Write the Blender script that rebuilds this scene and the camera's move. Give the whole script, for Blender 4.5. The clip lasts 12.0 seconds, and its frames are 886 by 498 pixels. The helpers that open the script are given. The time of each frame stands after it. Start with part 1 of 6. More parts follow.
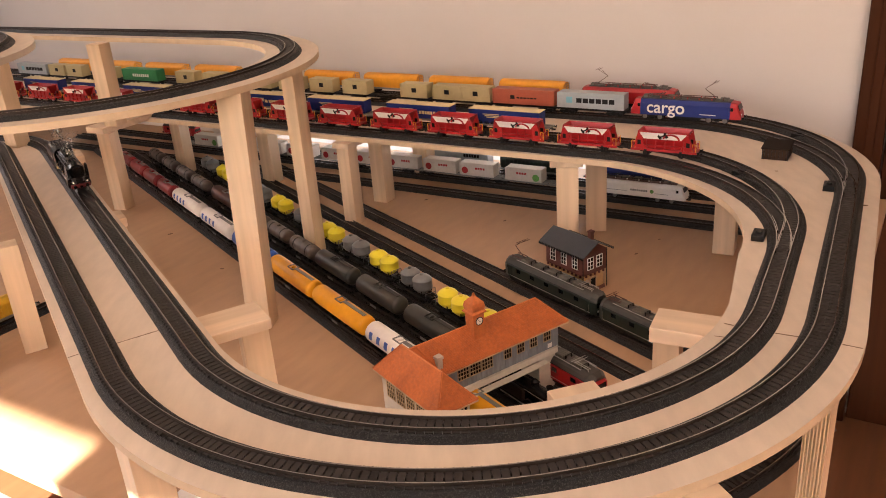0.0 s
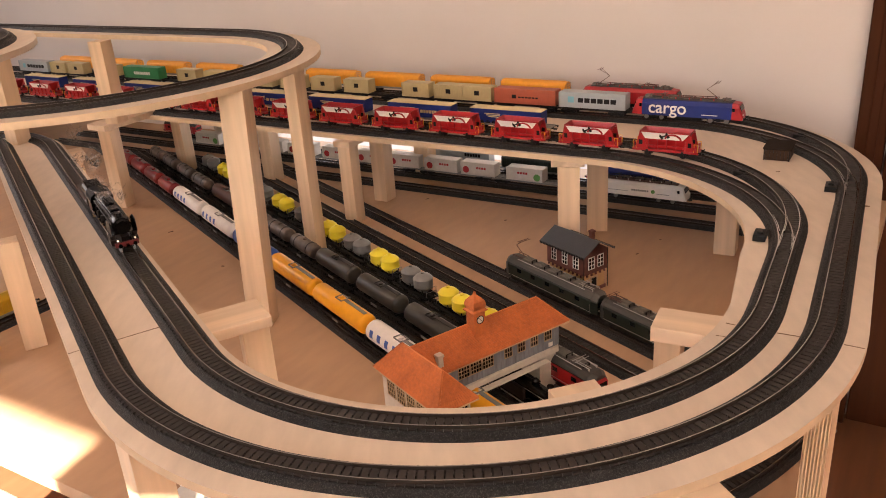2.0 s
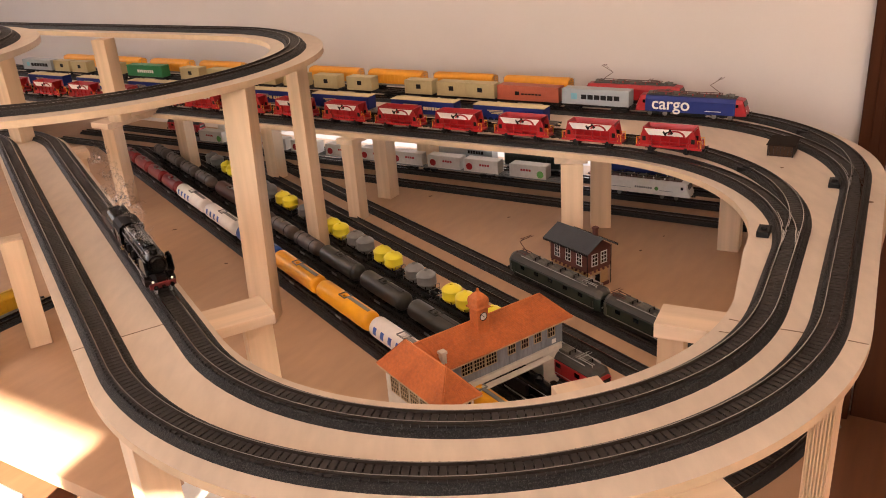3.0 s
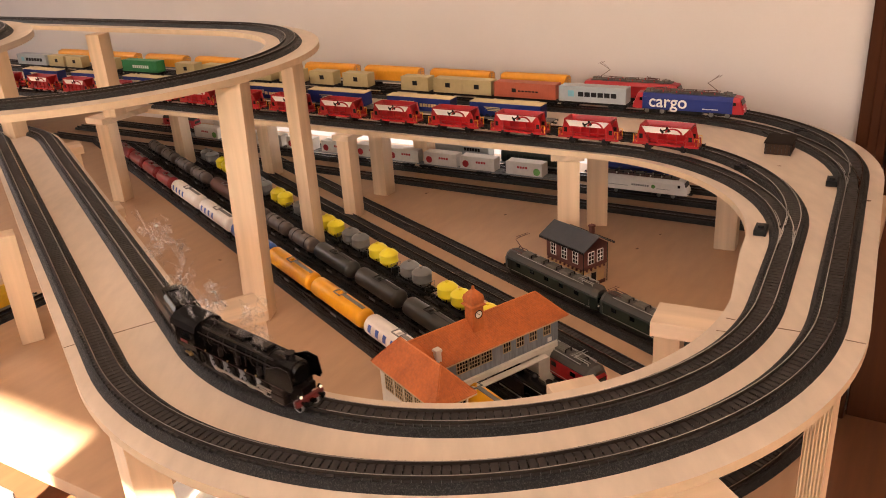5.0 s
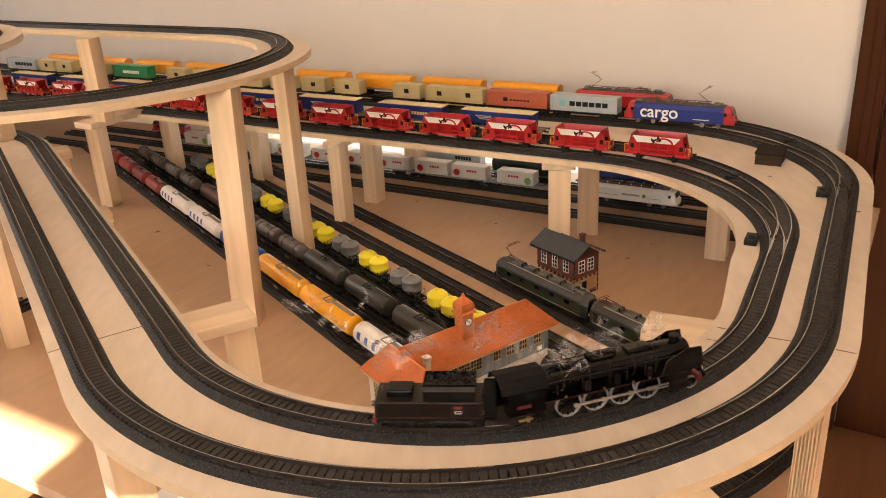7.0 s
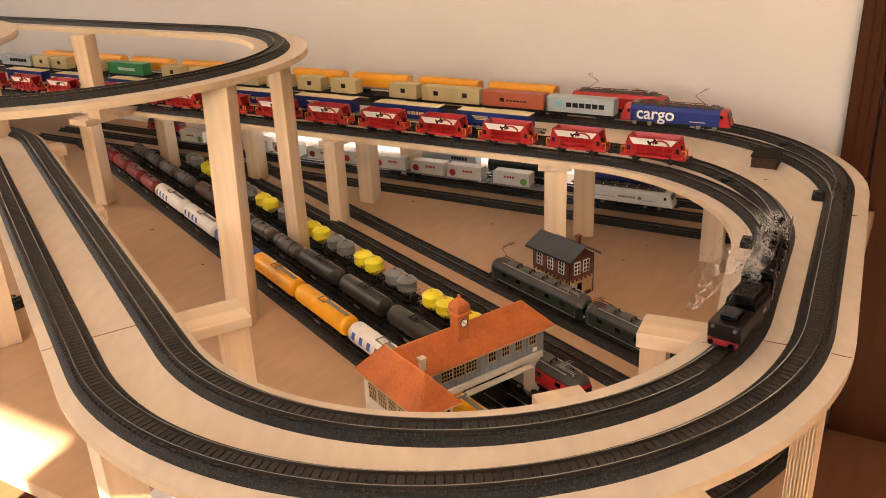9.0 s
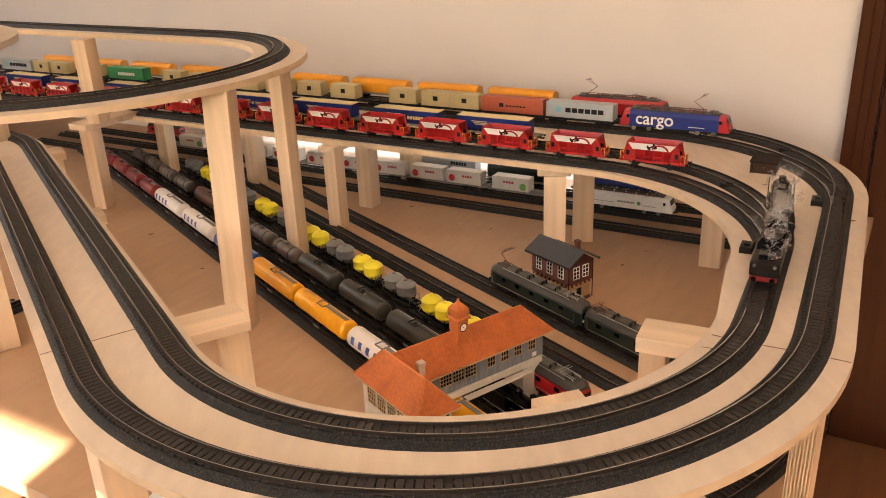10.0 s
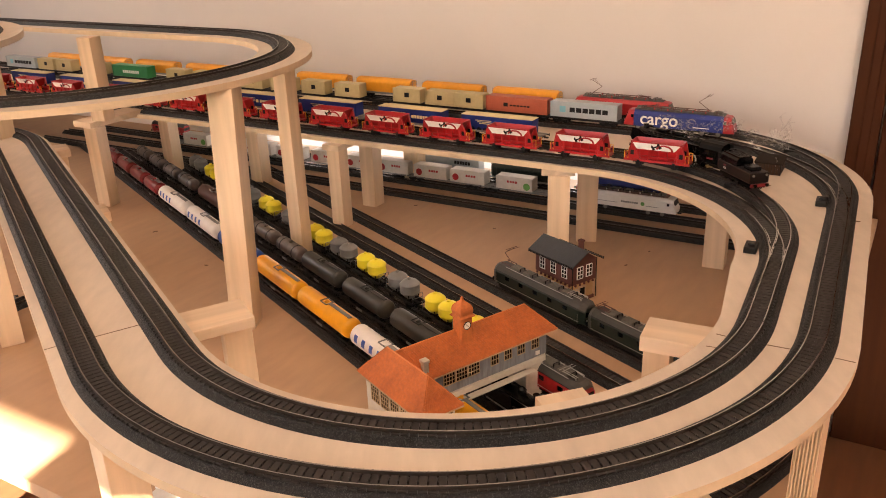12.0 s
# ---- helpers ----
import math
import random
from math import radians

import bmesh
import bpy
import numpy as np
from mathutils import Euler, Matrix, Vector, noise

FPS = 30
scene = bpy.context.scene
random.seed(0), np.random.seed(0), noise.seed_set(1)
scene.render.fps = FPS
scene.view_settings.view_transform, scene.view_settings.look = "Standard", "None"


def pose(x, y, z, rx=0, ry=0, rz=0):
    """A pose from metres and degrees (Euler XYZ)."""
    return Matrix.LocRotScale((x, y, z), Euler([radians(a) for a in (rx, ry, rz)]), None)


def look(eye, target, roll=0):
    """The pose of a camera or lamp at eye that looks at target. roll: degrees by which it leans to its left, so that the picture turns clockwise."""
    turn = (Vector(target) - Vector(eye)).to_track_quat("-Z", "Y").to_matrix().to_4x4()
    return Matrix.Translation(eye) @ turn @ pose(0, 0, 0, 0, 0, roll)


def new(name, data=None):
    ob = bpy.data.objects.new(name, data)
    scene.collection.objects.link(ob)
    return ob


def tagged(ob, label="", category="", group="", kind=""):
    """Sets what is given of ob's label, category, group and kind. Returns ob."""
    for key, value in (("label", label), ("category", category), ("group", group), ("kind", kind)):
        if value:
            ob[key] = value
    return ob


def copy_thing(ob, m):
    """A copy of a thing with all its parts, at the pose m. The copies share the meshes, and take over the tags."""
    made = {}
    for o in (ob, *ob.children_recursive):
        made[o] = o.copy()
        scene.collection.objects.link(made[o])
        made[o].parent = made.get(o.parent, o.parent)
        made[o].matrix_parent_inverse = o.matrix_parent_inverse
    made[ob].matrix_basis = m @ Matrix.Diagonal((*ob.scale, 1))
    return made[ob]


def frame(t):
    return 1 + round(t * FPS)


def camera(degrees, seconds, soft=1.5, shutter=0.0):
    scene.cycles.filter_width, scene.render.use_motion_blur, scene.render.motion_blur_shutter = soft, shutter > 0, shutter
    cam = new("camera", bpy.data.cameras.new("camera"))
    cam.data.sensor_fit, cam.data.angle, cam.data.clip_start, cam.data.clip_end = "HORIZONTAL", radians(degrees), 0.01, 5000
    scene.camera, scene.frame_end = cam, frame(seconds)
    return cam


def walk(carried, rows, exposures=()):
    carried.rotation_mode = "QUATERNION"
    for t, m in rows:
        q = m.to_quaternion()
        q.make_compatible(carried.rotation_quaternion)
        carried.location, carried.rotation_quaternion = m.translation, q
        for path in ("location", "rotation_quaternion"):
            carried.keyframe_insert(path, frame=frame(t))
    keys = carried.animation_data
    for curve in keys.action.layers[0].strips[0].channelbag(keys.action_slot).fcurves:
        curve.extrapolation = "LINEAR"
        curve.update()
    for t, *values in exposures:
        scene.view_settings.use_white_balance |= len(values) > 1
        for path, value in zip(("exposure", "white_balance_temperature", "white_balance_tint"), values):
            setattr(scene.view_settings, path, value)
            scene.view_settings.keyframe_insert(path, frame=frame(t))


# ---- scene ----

# Camera and its path. The layout board's top is z = 0; the room floor lies below it.
cam = camera(56.72, 12.0, soft=1.0, shutter=0.3)
walk(cam, [
    (0.0, pose(0.0000, -0.0000, 0.6322, 66.981, 3.925, -1.666)),
    (0.5, pose(-0.0004, 0.0002, 0.6318, 66.936, 3.927, -1.683)),
    (1.0, pose(-0.0011, 0.0010, 0.6313, 66.983, 3.839, -1.666)),
    (1.5, pose(-0.0014, 0.0007, 0.6300, 67.026, 3.796, -1.632)),
    (2.0, pose(-0.0018, 0.0001, 0.6294, 67.021, 3.642, -1.550)),
    (2.5, pose(-0.0019, 0.0006, 0.6288, 66.898, 3.718, -1.443)),
    (3.0, pose(-0.0009, -0.0006, 0.6285, 66.866, 3.865, -1.354)),
    (5.0, pose(0.0008, 0.0061, 0.6251, 66.691, 3.572, -1.482)),
    (5.5, pose(0.0014, 0.0064, 0.6232, 66.880, 3.455, -1.690)),
    (6.0, pose(0.0018, 0.0074, 0.6230, 67.028, 3.225, -1.805)),
    (6.5, pose(0.0001, 0.0080, 0.6226, 67.197, 3.009, -1.879)),
    (7.0, pose(0.0004, 0.0098, 0.6196, 67.357, 2.875, -1.926)),
    (9.0, pose(-0.0014, 0.0124, 0.6200, 67.328, 2.320, -2.116)),
    (9.5, pose(-0.0011, 0.0116, 0.6188, 67.529, 2.241, -2.102)),
    (10.0, pose(-0.0017, 0.0117, 0.6186, 67.724, 2.215, -2.133)),
    (10.5, pose(-0.0010, 0.0123, 0.6184, 67.763, 2.155, -2.127)),
    (11.0, pose(-0.0020, 0.0113, 0.6171, 67.785, 2.099, -2.097)),
    (11.5, pose(-0.0029, 0.0113, 0.6183, 67.713, 2.022, -1.986)),
    (12.0, pose(-0.0042, 0.0106, 0.6155, 67.790, 1.952, -1.855)),
], exposures=[(0.0, 3.51, 6850, 18), (3.2, 3.51, 6850, 18), (5.5, 3.62, 7250, 18), (6.5, 3.71, 7150, 9), (9.0, 3.71, 7150, 9), (10.0, 3.68, 7200, 11), (11.0, 3.65, 7200, 16), (12.0, 3.65, 7200, 16)])

# World, sun and window light
world = bpy.data.worlds.new("sky")
scene.world = world
world.use_nodes = True
wn = world.node_tree.nodes
sky = wn.new("ShaderNodeTexSky")
sky.sky_type = "NISHITA"
sky.sun_disc = False
sky.sun_elevation = radians(30)
sky.sun_rotation = radians(200)
wn["Background"].inputs["Strength"].default_value = 0.05
world.node_tree.links.new(sky.outputs["Color"], wn["Background"].inputs["Color"])

SUN_H, SUN_E = radians(70), radians(30)
sun_way = Vector((math.cos(SUN_H) * math.cos(SUN_E), math.sin(SUN_H) * math.cos(SUN_E), -math.sin(SUN_E)))
sun = new("sun", bpy.data.lights.new("sun", "SUN"))
sun.data.energy, sun.data.angle, sun.data.color = 5.0, radians(0.6), (1.0, 0.90, 0.76)
sun.matrix_world = look((0, 0, 4), Vector((0, 0, 4)) + sun_way)

# Room axes: N is the way to the rear wall, U runs along it to the left
N = Vector((0.530, 0.848, 0))
U = Vector((-0.848, 0.530, 0))


def room(n, u, z):
    return N * n + U * u + Vector((0, 0, z))


def lamp(name, n, u, z, toward, wide, high, watts, colour):
    ob = new(name, bpy.data.lights.new(name, "AREA"))
    ob.data.shape, ob.data.size, ob.data.size_y = "RECTANGLE", wide, high
    ob.data.energy, ob.data.color = watts, colour
    ob.data.spread = radians(125)
    ob.matrix_world = look(room(n, u, z), room(n, u, z) + toward)
    return ob


lamp("unseen_window_light", -1.57, 1.17, 0.95, N + Vector((0, 0, 1.0)), 1.4, 0.66, 3.2, (1.0, 0.81, 0.68))
# lamp of an unseen right-hand window, added to brighten the right of the deck
lamp("unseen_window_light", -1.57, -0.75, 0.95, N + Vector((0, 0, 1.0)), 0.9, 0.66, 4.2, (1.0, 0.81, 0.68))
# lamp of an unseen west window, added to brighten the rear wall's left part
lamp("unseen_window_light", 0.85, 3.42, 0.90, -U, 1.0, 0.80, 0.60, (1.0, 0.82, 0.70))


# ---- materials ----
def mat(name, colour, rough=0.5, metal=0.0, vary=0.12, scale=40.0, bump=0.0, bump_scale=200.0, stretch=None, spec=0.5, rand=0.0, coat=0.0):
    m = bpy.data.materials.new(name)
    m.use_nodes = True
    nt = m.node_tree
    b = nt.nodes["Principled BSDF"]
    b.inputs["Roughness"].default_value = rough
    b.inputs["Metallic"].default_value = metal
    b.inputs["Specular IOR Level"].default_value = spec
    b.inputs["Coat Weight"].default_value = coat
    co = nt.nodes.new("ShaderNodeTexCoord")
    mp = nt.nodes.new("ShaderNodeMapping")
    nt.links.new(co.outputs["Object"], mp.inputs["Vector"])
    if stretch:
        mp.inputs["Scale"].default_value = stretch
    n1 = nt.nodes.new("ShaderNodeTexNoise")
    n1.inputs["Scale"].default_value = scale
    n1.inputs["Detail"].default_value = 6
    n2 = nt.nodes.new("ShaderNodeTexNoise")
    n2.inputs["Scale"].default_value = scale * 0.12
    n2.inputs["Detail"].default_value = 3
    for n in (n1, n2):
        nt.links.new(mp.outputs["Vector"], n.inputs["Vector"])
    add = nt.nodes.new("ShaderNodeMath")
    nt.links.new(n1.outputs["Fac"], add.inputs[0])
    nt.links.new(n2.outputs["Fac"], add.inputs[1])
    last = add
    if rand:
        oi = nt.nodes.new("ShaderNodeObjectInfo")
        r = nt.nodes.new("ShaderNodeMath")
        r.operation = "MULTIPLY_ADD"
        r.inputs[1].default_value = rand
        nt.links.new(oi.outputs["Random"], r.inputs[0])
        nt.links.new(add.outputs[0], r.inputs[2])
        last = r
    mr = nt.nodes.new("ShaderNodeMapRange")
    mr.inputs["From Min"].default_value, mr.inputs["From Max"].default_value = 0.6, 1.4 + rand
    mr.inputs["To Min"].default_value, mr.inputs["To Max"].default_value = 1 - vary, 1 + vary
    nt.links.new(last.outputs[0], mr.inputs["Value"])
    hs = nt.nodes.new("ShaderNodeHueSaturation")
    hs.inputs["Color"].default_value = (*colour, 1)
    nt.links.new(mr.outputs[0], hs.inputs["Value"])
    nt.links.new(hs.outputs[0], b.inputs["Base Color"])
    rr = nt.nodes.new("ShaderNodeMapRange")
    rr.inputs["To Min"].default_value, rr.inputs["To Max"].default_value = max(0.03, rough - 0.08), min(1, rough + 0.08)
    nt.links.new(n1.outputs["Fac"], rr.inputs["Value"])
    nt.links.new(rr.outputs[0], b.inputs["Roughness"])
    if bump:
        n3 = nt.nodes.new("ShaderNodeTexNoise")
        n3.inputs["Scale"].default_value = bump_scale
        n3.inputs["Detail"].default_value = 4
        nt.links.new(mp.outputs["Vector"], n3.inputs["Vector"])
        bp = nt.nodes.new("ShaderNodeBump")
        bp.inputs["Strength"].default_value = bump
        bp.inputs["Distance"].default_value = 0.002
        nt.links.new(n3.outputs["Fac"], bp.inputs["Height"])
        nt.links.new(bp.outputs[0], b.inputs["Normal"])
    return m


M_BOARD = mat("board_plywood", (0.46, 0.290, 0.172), 0.55, vary=0.14, scale=14, bump=0.08, bump_scale=90, stretch=(1, 3.5, 1))
M_DECK = mat("birch_plywood", (0.580, 0.482, 0.378), 0.5, vary=0.14, scale=22, bump=0.06, bump_scale=120, stretch=(3.5, 1, 1))
M_EDGE = mat("plywood_edge", (0.58, 0.43, 0.28), 0.65, vary=0.15, scale=60)
M_PINE = mat("pine_wood", (0.63, 0.465, 0.305), 0.5, vary=0.26, scale=60, bump=0.1, bump_scale=150, stretch=(1, 1, 0.06))
M_PINE_X = mat("pine_wood_flat", (0.62, 0.47, 0.325), 0.5, vary=0.26, scale=60, bump=0.1, bump_scale=150, stretch=(0.06, 1, 1))
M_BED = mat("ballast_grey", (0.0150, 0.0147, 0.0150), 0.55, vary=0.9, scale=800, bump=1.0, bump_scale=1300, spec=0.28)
# glints on the moulded ballast grains, painted in as pale specks of colour
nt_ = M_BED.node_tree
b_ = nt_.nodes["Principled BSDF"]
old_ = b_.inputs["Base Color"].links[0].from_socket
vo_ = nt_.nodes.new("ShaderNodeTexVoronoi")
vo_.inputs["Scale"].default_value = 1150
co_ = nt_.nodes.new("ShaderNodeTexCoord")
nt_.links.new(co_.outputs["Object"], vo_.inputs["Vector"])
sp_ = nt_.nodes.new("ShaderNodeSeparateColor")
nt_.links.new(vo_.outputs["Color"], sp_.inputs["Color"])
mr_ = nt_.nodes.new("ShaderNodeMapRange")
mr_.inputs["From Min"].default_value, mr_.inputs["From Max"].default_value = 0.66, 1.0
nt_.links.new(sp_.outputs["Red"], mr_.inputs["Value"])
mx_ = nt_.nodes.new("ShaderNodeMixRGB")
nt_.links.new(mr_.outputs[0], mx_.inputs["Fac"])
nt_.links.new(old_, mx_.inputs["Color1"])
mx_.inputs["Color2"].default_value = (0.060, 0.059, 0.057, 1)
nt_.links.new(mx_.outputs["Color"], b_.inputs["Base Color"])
M_SLEEPER = mat("sleeper_brown", (0.033, 0.0275, 0.0255), 0.55, vary=0.25, scale=300, rand=0.25, spec=0.35)
M_RAIL = mat("rail_nickel", (0.46, 0.465, 0.47), 0.13, metal=1.0, vary=0.12, scale=80)
M_WEB = mat("rail_web", (0.024, 0.017, 0.013), 0.55, metal=0.0, spec=0.2, vary=0.25, scale=200)
M_STUD = mat("stud_dark", (0.015, 0.013, 0.012), 0.4)
M_WALL = mat("wall_plaster", (0.55, 0.505, 0.47), 0.85, vary=0.03, scale=8, bump=0.25, bump_scale=45)
M_CEIL = mat("ceiling_plaster", (0.8, 0.78, 0.74), 0.9, vary=0.03, scale=8)
M_FLOOR = mat("floor_wood", (0.16, 0.070, 0.034), 0.4, vary=0.25, scale=30, stretch=(0.2, 2.0, 1))
M_DOOR = mat("dark_stained_wood", (0.047, 0.0135, 0.004), 0.62, vary=0.35, scale=60, bump=0.08, bump_scale=200, stretch=(1, 1, 0.05), spec=0.1)


# ---- mesh helpers ----
def link(name, verts, faces, material, parent=None, label="", smooth=False, at=None):
    me = bpy.data.meshes.new(name)
    me.from_pydata([tuple(v) for v in verts], [], faces)
    me.update()
    for m in material if isinstance(material, (list, tuple)) else [material]:
        me.materials.append(m)
    if smooth:
        me.polygons.foreach_set("use_smooth", [True] * len(me.polygons))
    ob = new(name, me)
    if parent is not None:
        ob.parent = parent
    if at is not None:
        ob.matrix_basis = at
    if label:
        tagged(ob, label)
    return ob


def part(name, bm, material, parent=None, label="", smooth=False, at=None):
    bmesh.ops.recalc_face_normals(bm, faces=bm.faces[:])
    me = bpy.data.meshes.new(name)
    bm.to_mesh(me)
    bm.free()
    me.materials.append(material)
    if smooth:
        me.polygons.foreach_set("use_smooth", [True] * len(me.polygons))
        me.set_sharp_from_angle(angle=radians(38))
    ob = new(name, me)
    if parent is not None:
        ob.parent = parent
    if at is not None:
        ob.matrix_basis = at
    if label:
        tagged(ob, label)
    return ob


def thing(name, label, category, m=None, group="", kind=""):
    ob = new(name)
    ob.empty_display_size = 0.02
    if m is not None:
        ob.matrix_basis = m
    return tagged(ob, label, category, group, kind)


def add_box(bm, x0, x1, y0, y1, z0, z1, bevel=0.0, m=None):
    r = bmesh.ops.create_cube(bm, size=1.0)
    vs = r["verts"]
    bmesh.ops.scale(bm, vec=(x1 - x0, y1 - y0, z1 - z0), verts=vs)
    bmesh.ops.translate(bm, vec=((x0 + x1) / 2, (y0 + y1) / 2, (z0 + z1) / 2), verts=vs)
    if bevel:
        es = list({e for v in vs for e in v.link_edges})
        r = bmesh.ops.bevel(bm, geom=es, offset=bevel, segments=2, affect="EDGES", profile=0.5)
        vs = list({v for f in r["faces"] for v in f.verts} | {v for v in vs if v.is_valid})
    if m is not None:
        bmesh.ops.transform(bm, matrix=m, verts=vs)
    return bm


def box(x0, x1, y0, y1, z0, z1, bevel=0.0, m=None):
    return add_box(bmesh.new(), x0, x1, y0, y1, z0, z1, bevel, m)


# ---- rail geometry ----
def path(x, y, heading, *segments, z=0.0, step=0.02):
    """Points (position, heading in radians) along straights ('s', length) and arcs ('a', radius, degrees, left positive)."""
    h = radians(heading)
    p = Vector((x, y, z))
    pts = [(p.copy(), h)]
    for seg in segments:
        if seg[0] == "s":
            n = max(1, int(seg[1] / 0.06))
            for i in range(n):
                p = p + Vector((math.cos(h), math.sin(h), 0)) * (seg[1] / n)
                pts.append((p.copy(), h))
        else:
            r, turn = seg[1], radians(seg[2])
            s = 1 if turn > 0 else -1
            c = p + Vector((-math.sin(h), math.cos(h), 0)) * (r * s)
            n = max(2, int(abs(turn) * r / step))
            h0 = h
            for i in range(n):
                h = h0 + turn * (i + 1) / n
                p = c - Vector((-math.sin(h), math.cos(h), 0)) * (r * s)
                pts.append((p.copy(), h))
    return pts


def sweep(pts, profile, closed=True):
    """Vertices and faces of a profile of (sideways to the left, up) swept along a path."""
    verts, faces = [], []
    k = len(profile)
    for p, h in pts:
        left = Vector((-math.sin(h), math.cos(h), 0))
        for a, b in profile:
            verts.append(p + left * a + Vector((0, 0, b)))
    for i in range(len(pts) - 1):
        for j in range(k if closed else k - 1):
            a, b = i * k + j, i * k + (j + 1) % k
            faces.append((a, b, b + k, a + k))
    if closed:
        faces.append(tuple(range(k))[::-1])
        faces.append(tuple(range((len(pts) - 1) * k, len(pts) * k)))
    return verts, faces


def along(pts, s):
    """The place and heading s metres along a path."""
    for (p, h), (q, g) in zip(pts, pts[1:]):
        d = (q - p).length
        if s <= d or q is pts[-1][0]:
            f = s / d if d else 0
            dh = (g - h + math.pi) % (2 * math.pi) - math.pi
            return p.lerp(q, f), h + dh * f
        s -= d


def length(pts):
    return sum((b[0] - a[0]).length for a, b in zip(pts, pts[1:]))


RAIL = 0.0105          # rail top over the board under the track
PITCH = 0.0078
sleeper_mesh = None
pieces_due = []        # sleepers that are placed last, one by one


def track(pts, label, near=None, sleepers=True, rails=True):
    """Moulded roadbed track: bed, two rails, sleepers and centre studs. near=(s0, s1): sleepers there are single pieces."""
    bed = [(-0.020, 0), (-0.0155, 0.0058), (-0.0130, 0.0064), (-0.0122, 0.0052), (0.0122, 0.0052), (0.0130, 0.0064), (0.0155, 0.0058), (0.020, 0)]
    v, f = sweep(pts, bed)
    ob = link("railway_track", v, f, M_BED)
    tagged(ob, label, "track", kind="structure")
    if rails:
        for side in (-1, 1):
            c = side * 0.0088
            v, f = sweep(pts, [(c - 0.0010, 0.006), (c - 0.0010, 0.0067), (c - 0.0004, 0.0072), (c - 0.0006, 0.0100), (c - 0.00050, 0.0105), (c + 0.00050, 0.0105), (c + 0.0006, 0.0100), (c + 0.0004, 0.0072), (c + 0.0010, 0.0067), (c + 0.0010, 0.006)])
            r_ob = link("rail", v, f, [M_RAIL, M_WEB], ob)
            r_ob.data.polygons.foreach_set("material_index", [0 if i % 10 == 4 else 1 for i in range(len(f))])
    if sleepers:
        total = length(pts)
        verts, faces = [], []
        i = 0
        s = PITCH
        seg, acc = 0, 0.0
        lens = [(b[0] - a[0]).length for a, b in zip(pts, pts[1:])]
        while s < total - 0.002:
            while seg < len(lens) - 1 and acc + lens[seg] < s:
                acc += lens[seg]
                seg += 1
            p, h = pts[seg]
            q, g = pts[seg + 1]
            fr = (s - acc) / lens[seg] if lens[seg] else 0
            c = p.lerp(q, fr)
            dh = (g - h + math.pi) % (2 * math.pi) - math.pi
            hh = h + dh * fr
            if near and near[0] <= s <= near[1]:
                pieces_due.append((ob, c.copy(), hh))
            else:
                fw = Vector((math.cos(hh), math.sin(hh), 0))
                lf = Vector((-fw.y, fw.x, 0))
                b = len(verts)
                for z in (0.0050, 0.0070):
                    for a, d in ((-0.0030, -0.0118), (0.0030, -0.0118), (0.0030, 0.0118), (-0.0030, 0.0118)):
                        verts.append(c + fw * a + lf * d + Vector((0, 0, z)))
                faces += [(b + 4, b + 5, b + 6, b + 7), (b, b + 1, b + 5, b + 4), (b + 1, b + 2, b + 6, b + 5), (b + 2, b + 3, b + 7, b + 6), (b + 3, b, b + 4, b + 7)]
            s += PITCH
        if verts:
            tagged(link("sleepers", verts, faces, M_SLEEPER, ob), kind="stuff")
    return ob


DECK = 0.195           # top of the raised deck
ZD = DECK
R1, R2 = 0.360, 0.4375
CI, CO = Vector((0.0338, 0.9705, 0)), Vector((0.0193, 0.9758, 0))
A0, A1 = -149.81, -28.97
H_LEFT, H_RIGHT, H_BACK = 120.19, 61.03, 148.0


def polar(c, r, a):
    return c + Vector((math.cos(radians(a)), math.sin(radians(a)), 0)) * r


def loop_path(c, r, back_n, left_s, left_turn, back_len=2.7):
    """Left approach, front bend, right straight, rear bend and rear straight of one line."""
    p = polar(c, r, A1)
    h = polar(Vector(), 1, H_RIGHT)
    lf = polar(Vector(), R1, H_RIGHT + 90)
    turn = H_BACK - H_RIGHT
    s = (back_n - R1 - N.dot(p) - N.dot(lf)) / N.dot(h)
    a = polar(c, r, A0)
    e = a + polar(Vector(), left_s, H_LEFT)
    # the left end bends away: build it from its far end
    lc = polar(e, R1, H_LEFT + 90)
    q = polar(lc, R1, H_LEFT - 90 + left_turn)
    far = q + polar(Vector(), 0.5, H_LEFT + left_turn)
    return path(far.x, far.y, H_LEFT + left_turn + 180, ("s", 0.5), ("a", R1, -left_turn), ("s", left_s), ("a", r, A1 - A0), ("s", s), ("a", R1, turn), ("s", back_len), z=ZD)


T1, T2, T3, T4 = 1.345, 1.4225, 1.587, 1.6645
LINE_1 = loop_path(CI, R1, T1, 1.085, 62)
LINE_2 = loop_path(CI, R1, T2, 1.085, 62)
LINE_3 = loop_path(CO, R2, T3, 1.155, 62)
LINE_4 = loop_path(CO, R2, T4, 1.155, 62)


def bend_start(pts):
    """The index at which the rear bend begins, counted from the line's end."""
    i = len(pts) - 1
    while abs(pts[i][1] - pts[-1][1]) < radians(H_BACK - H_RIGHT - 1.5):
        i -= 1
    return i


def offset(pts, d):
    return [p + Vector((-math.sin(h), math.cos(h), 0)) * d for p, h in pts]


def resample(pts, marks, per):
    out = []
    for (a, b), n in zip(zip(marks, marks[1:]), per):
        for i in range(n):
            out.append(along(pts, a + (b - a) * i / n))
    out.append(along(pts, marks[-1]))
    return out


def marks_of(r, left_s, left_turn, pts):
    a = 0.5
    b = a + R1 * radians(left_turn)
    c = b + left_s
    d = c + r * radians(A1 - A0)
    total = length(pts)
    f = total - 2.7
    e = f - R1 * radians(H_BACK - H_RIGHT)
    return [0, a, b, c, d, e, f, total]


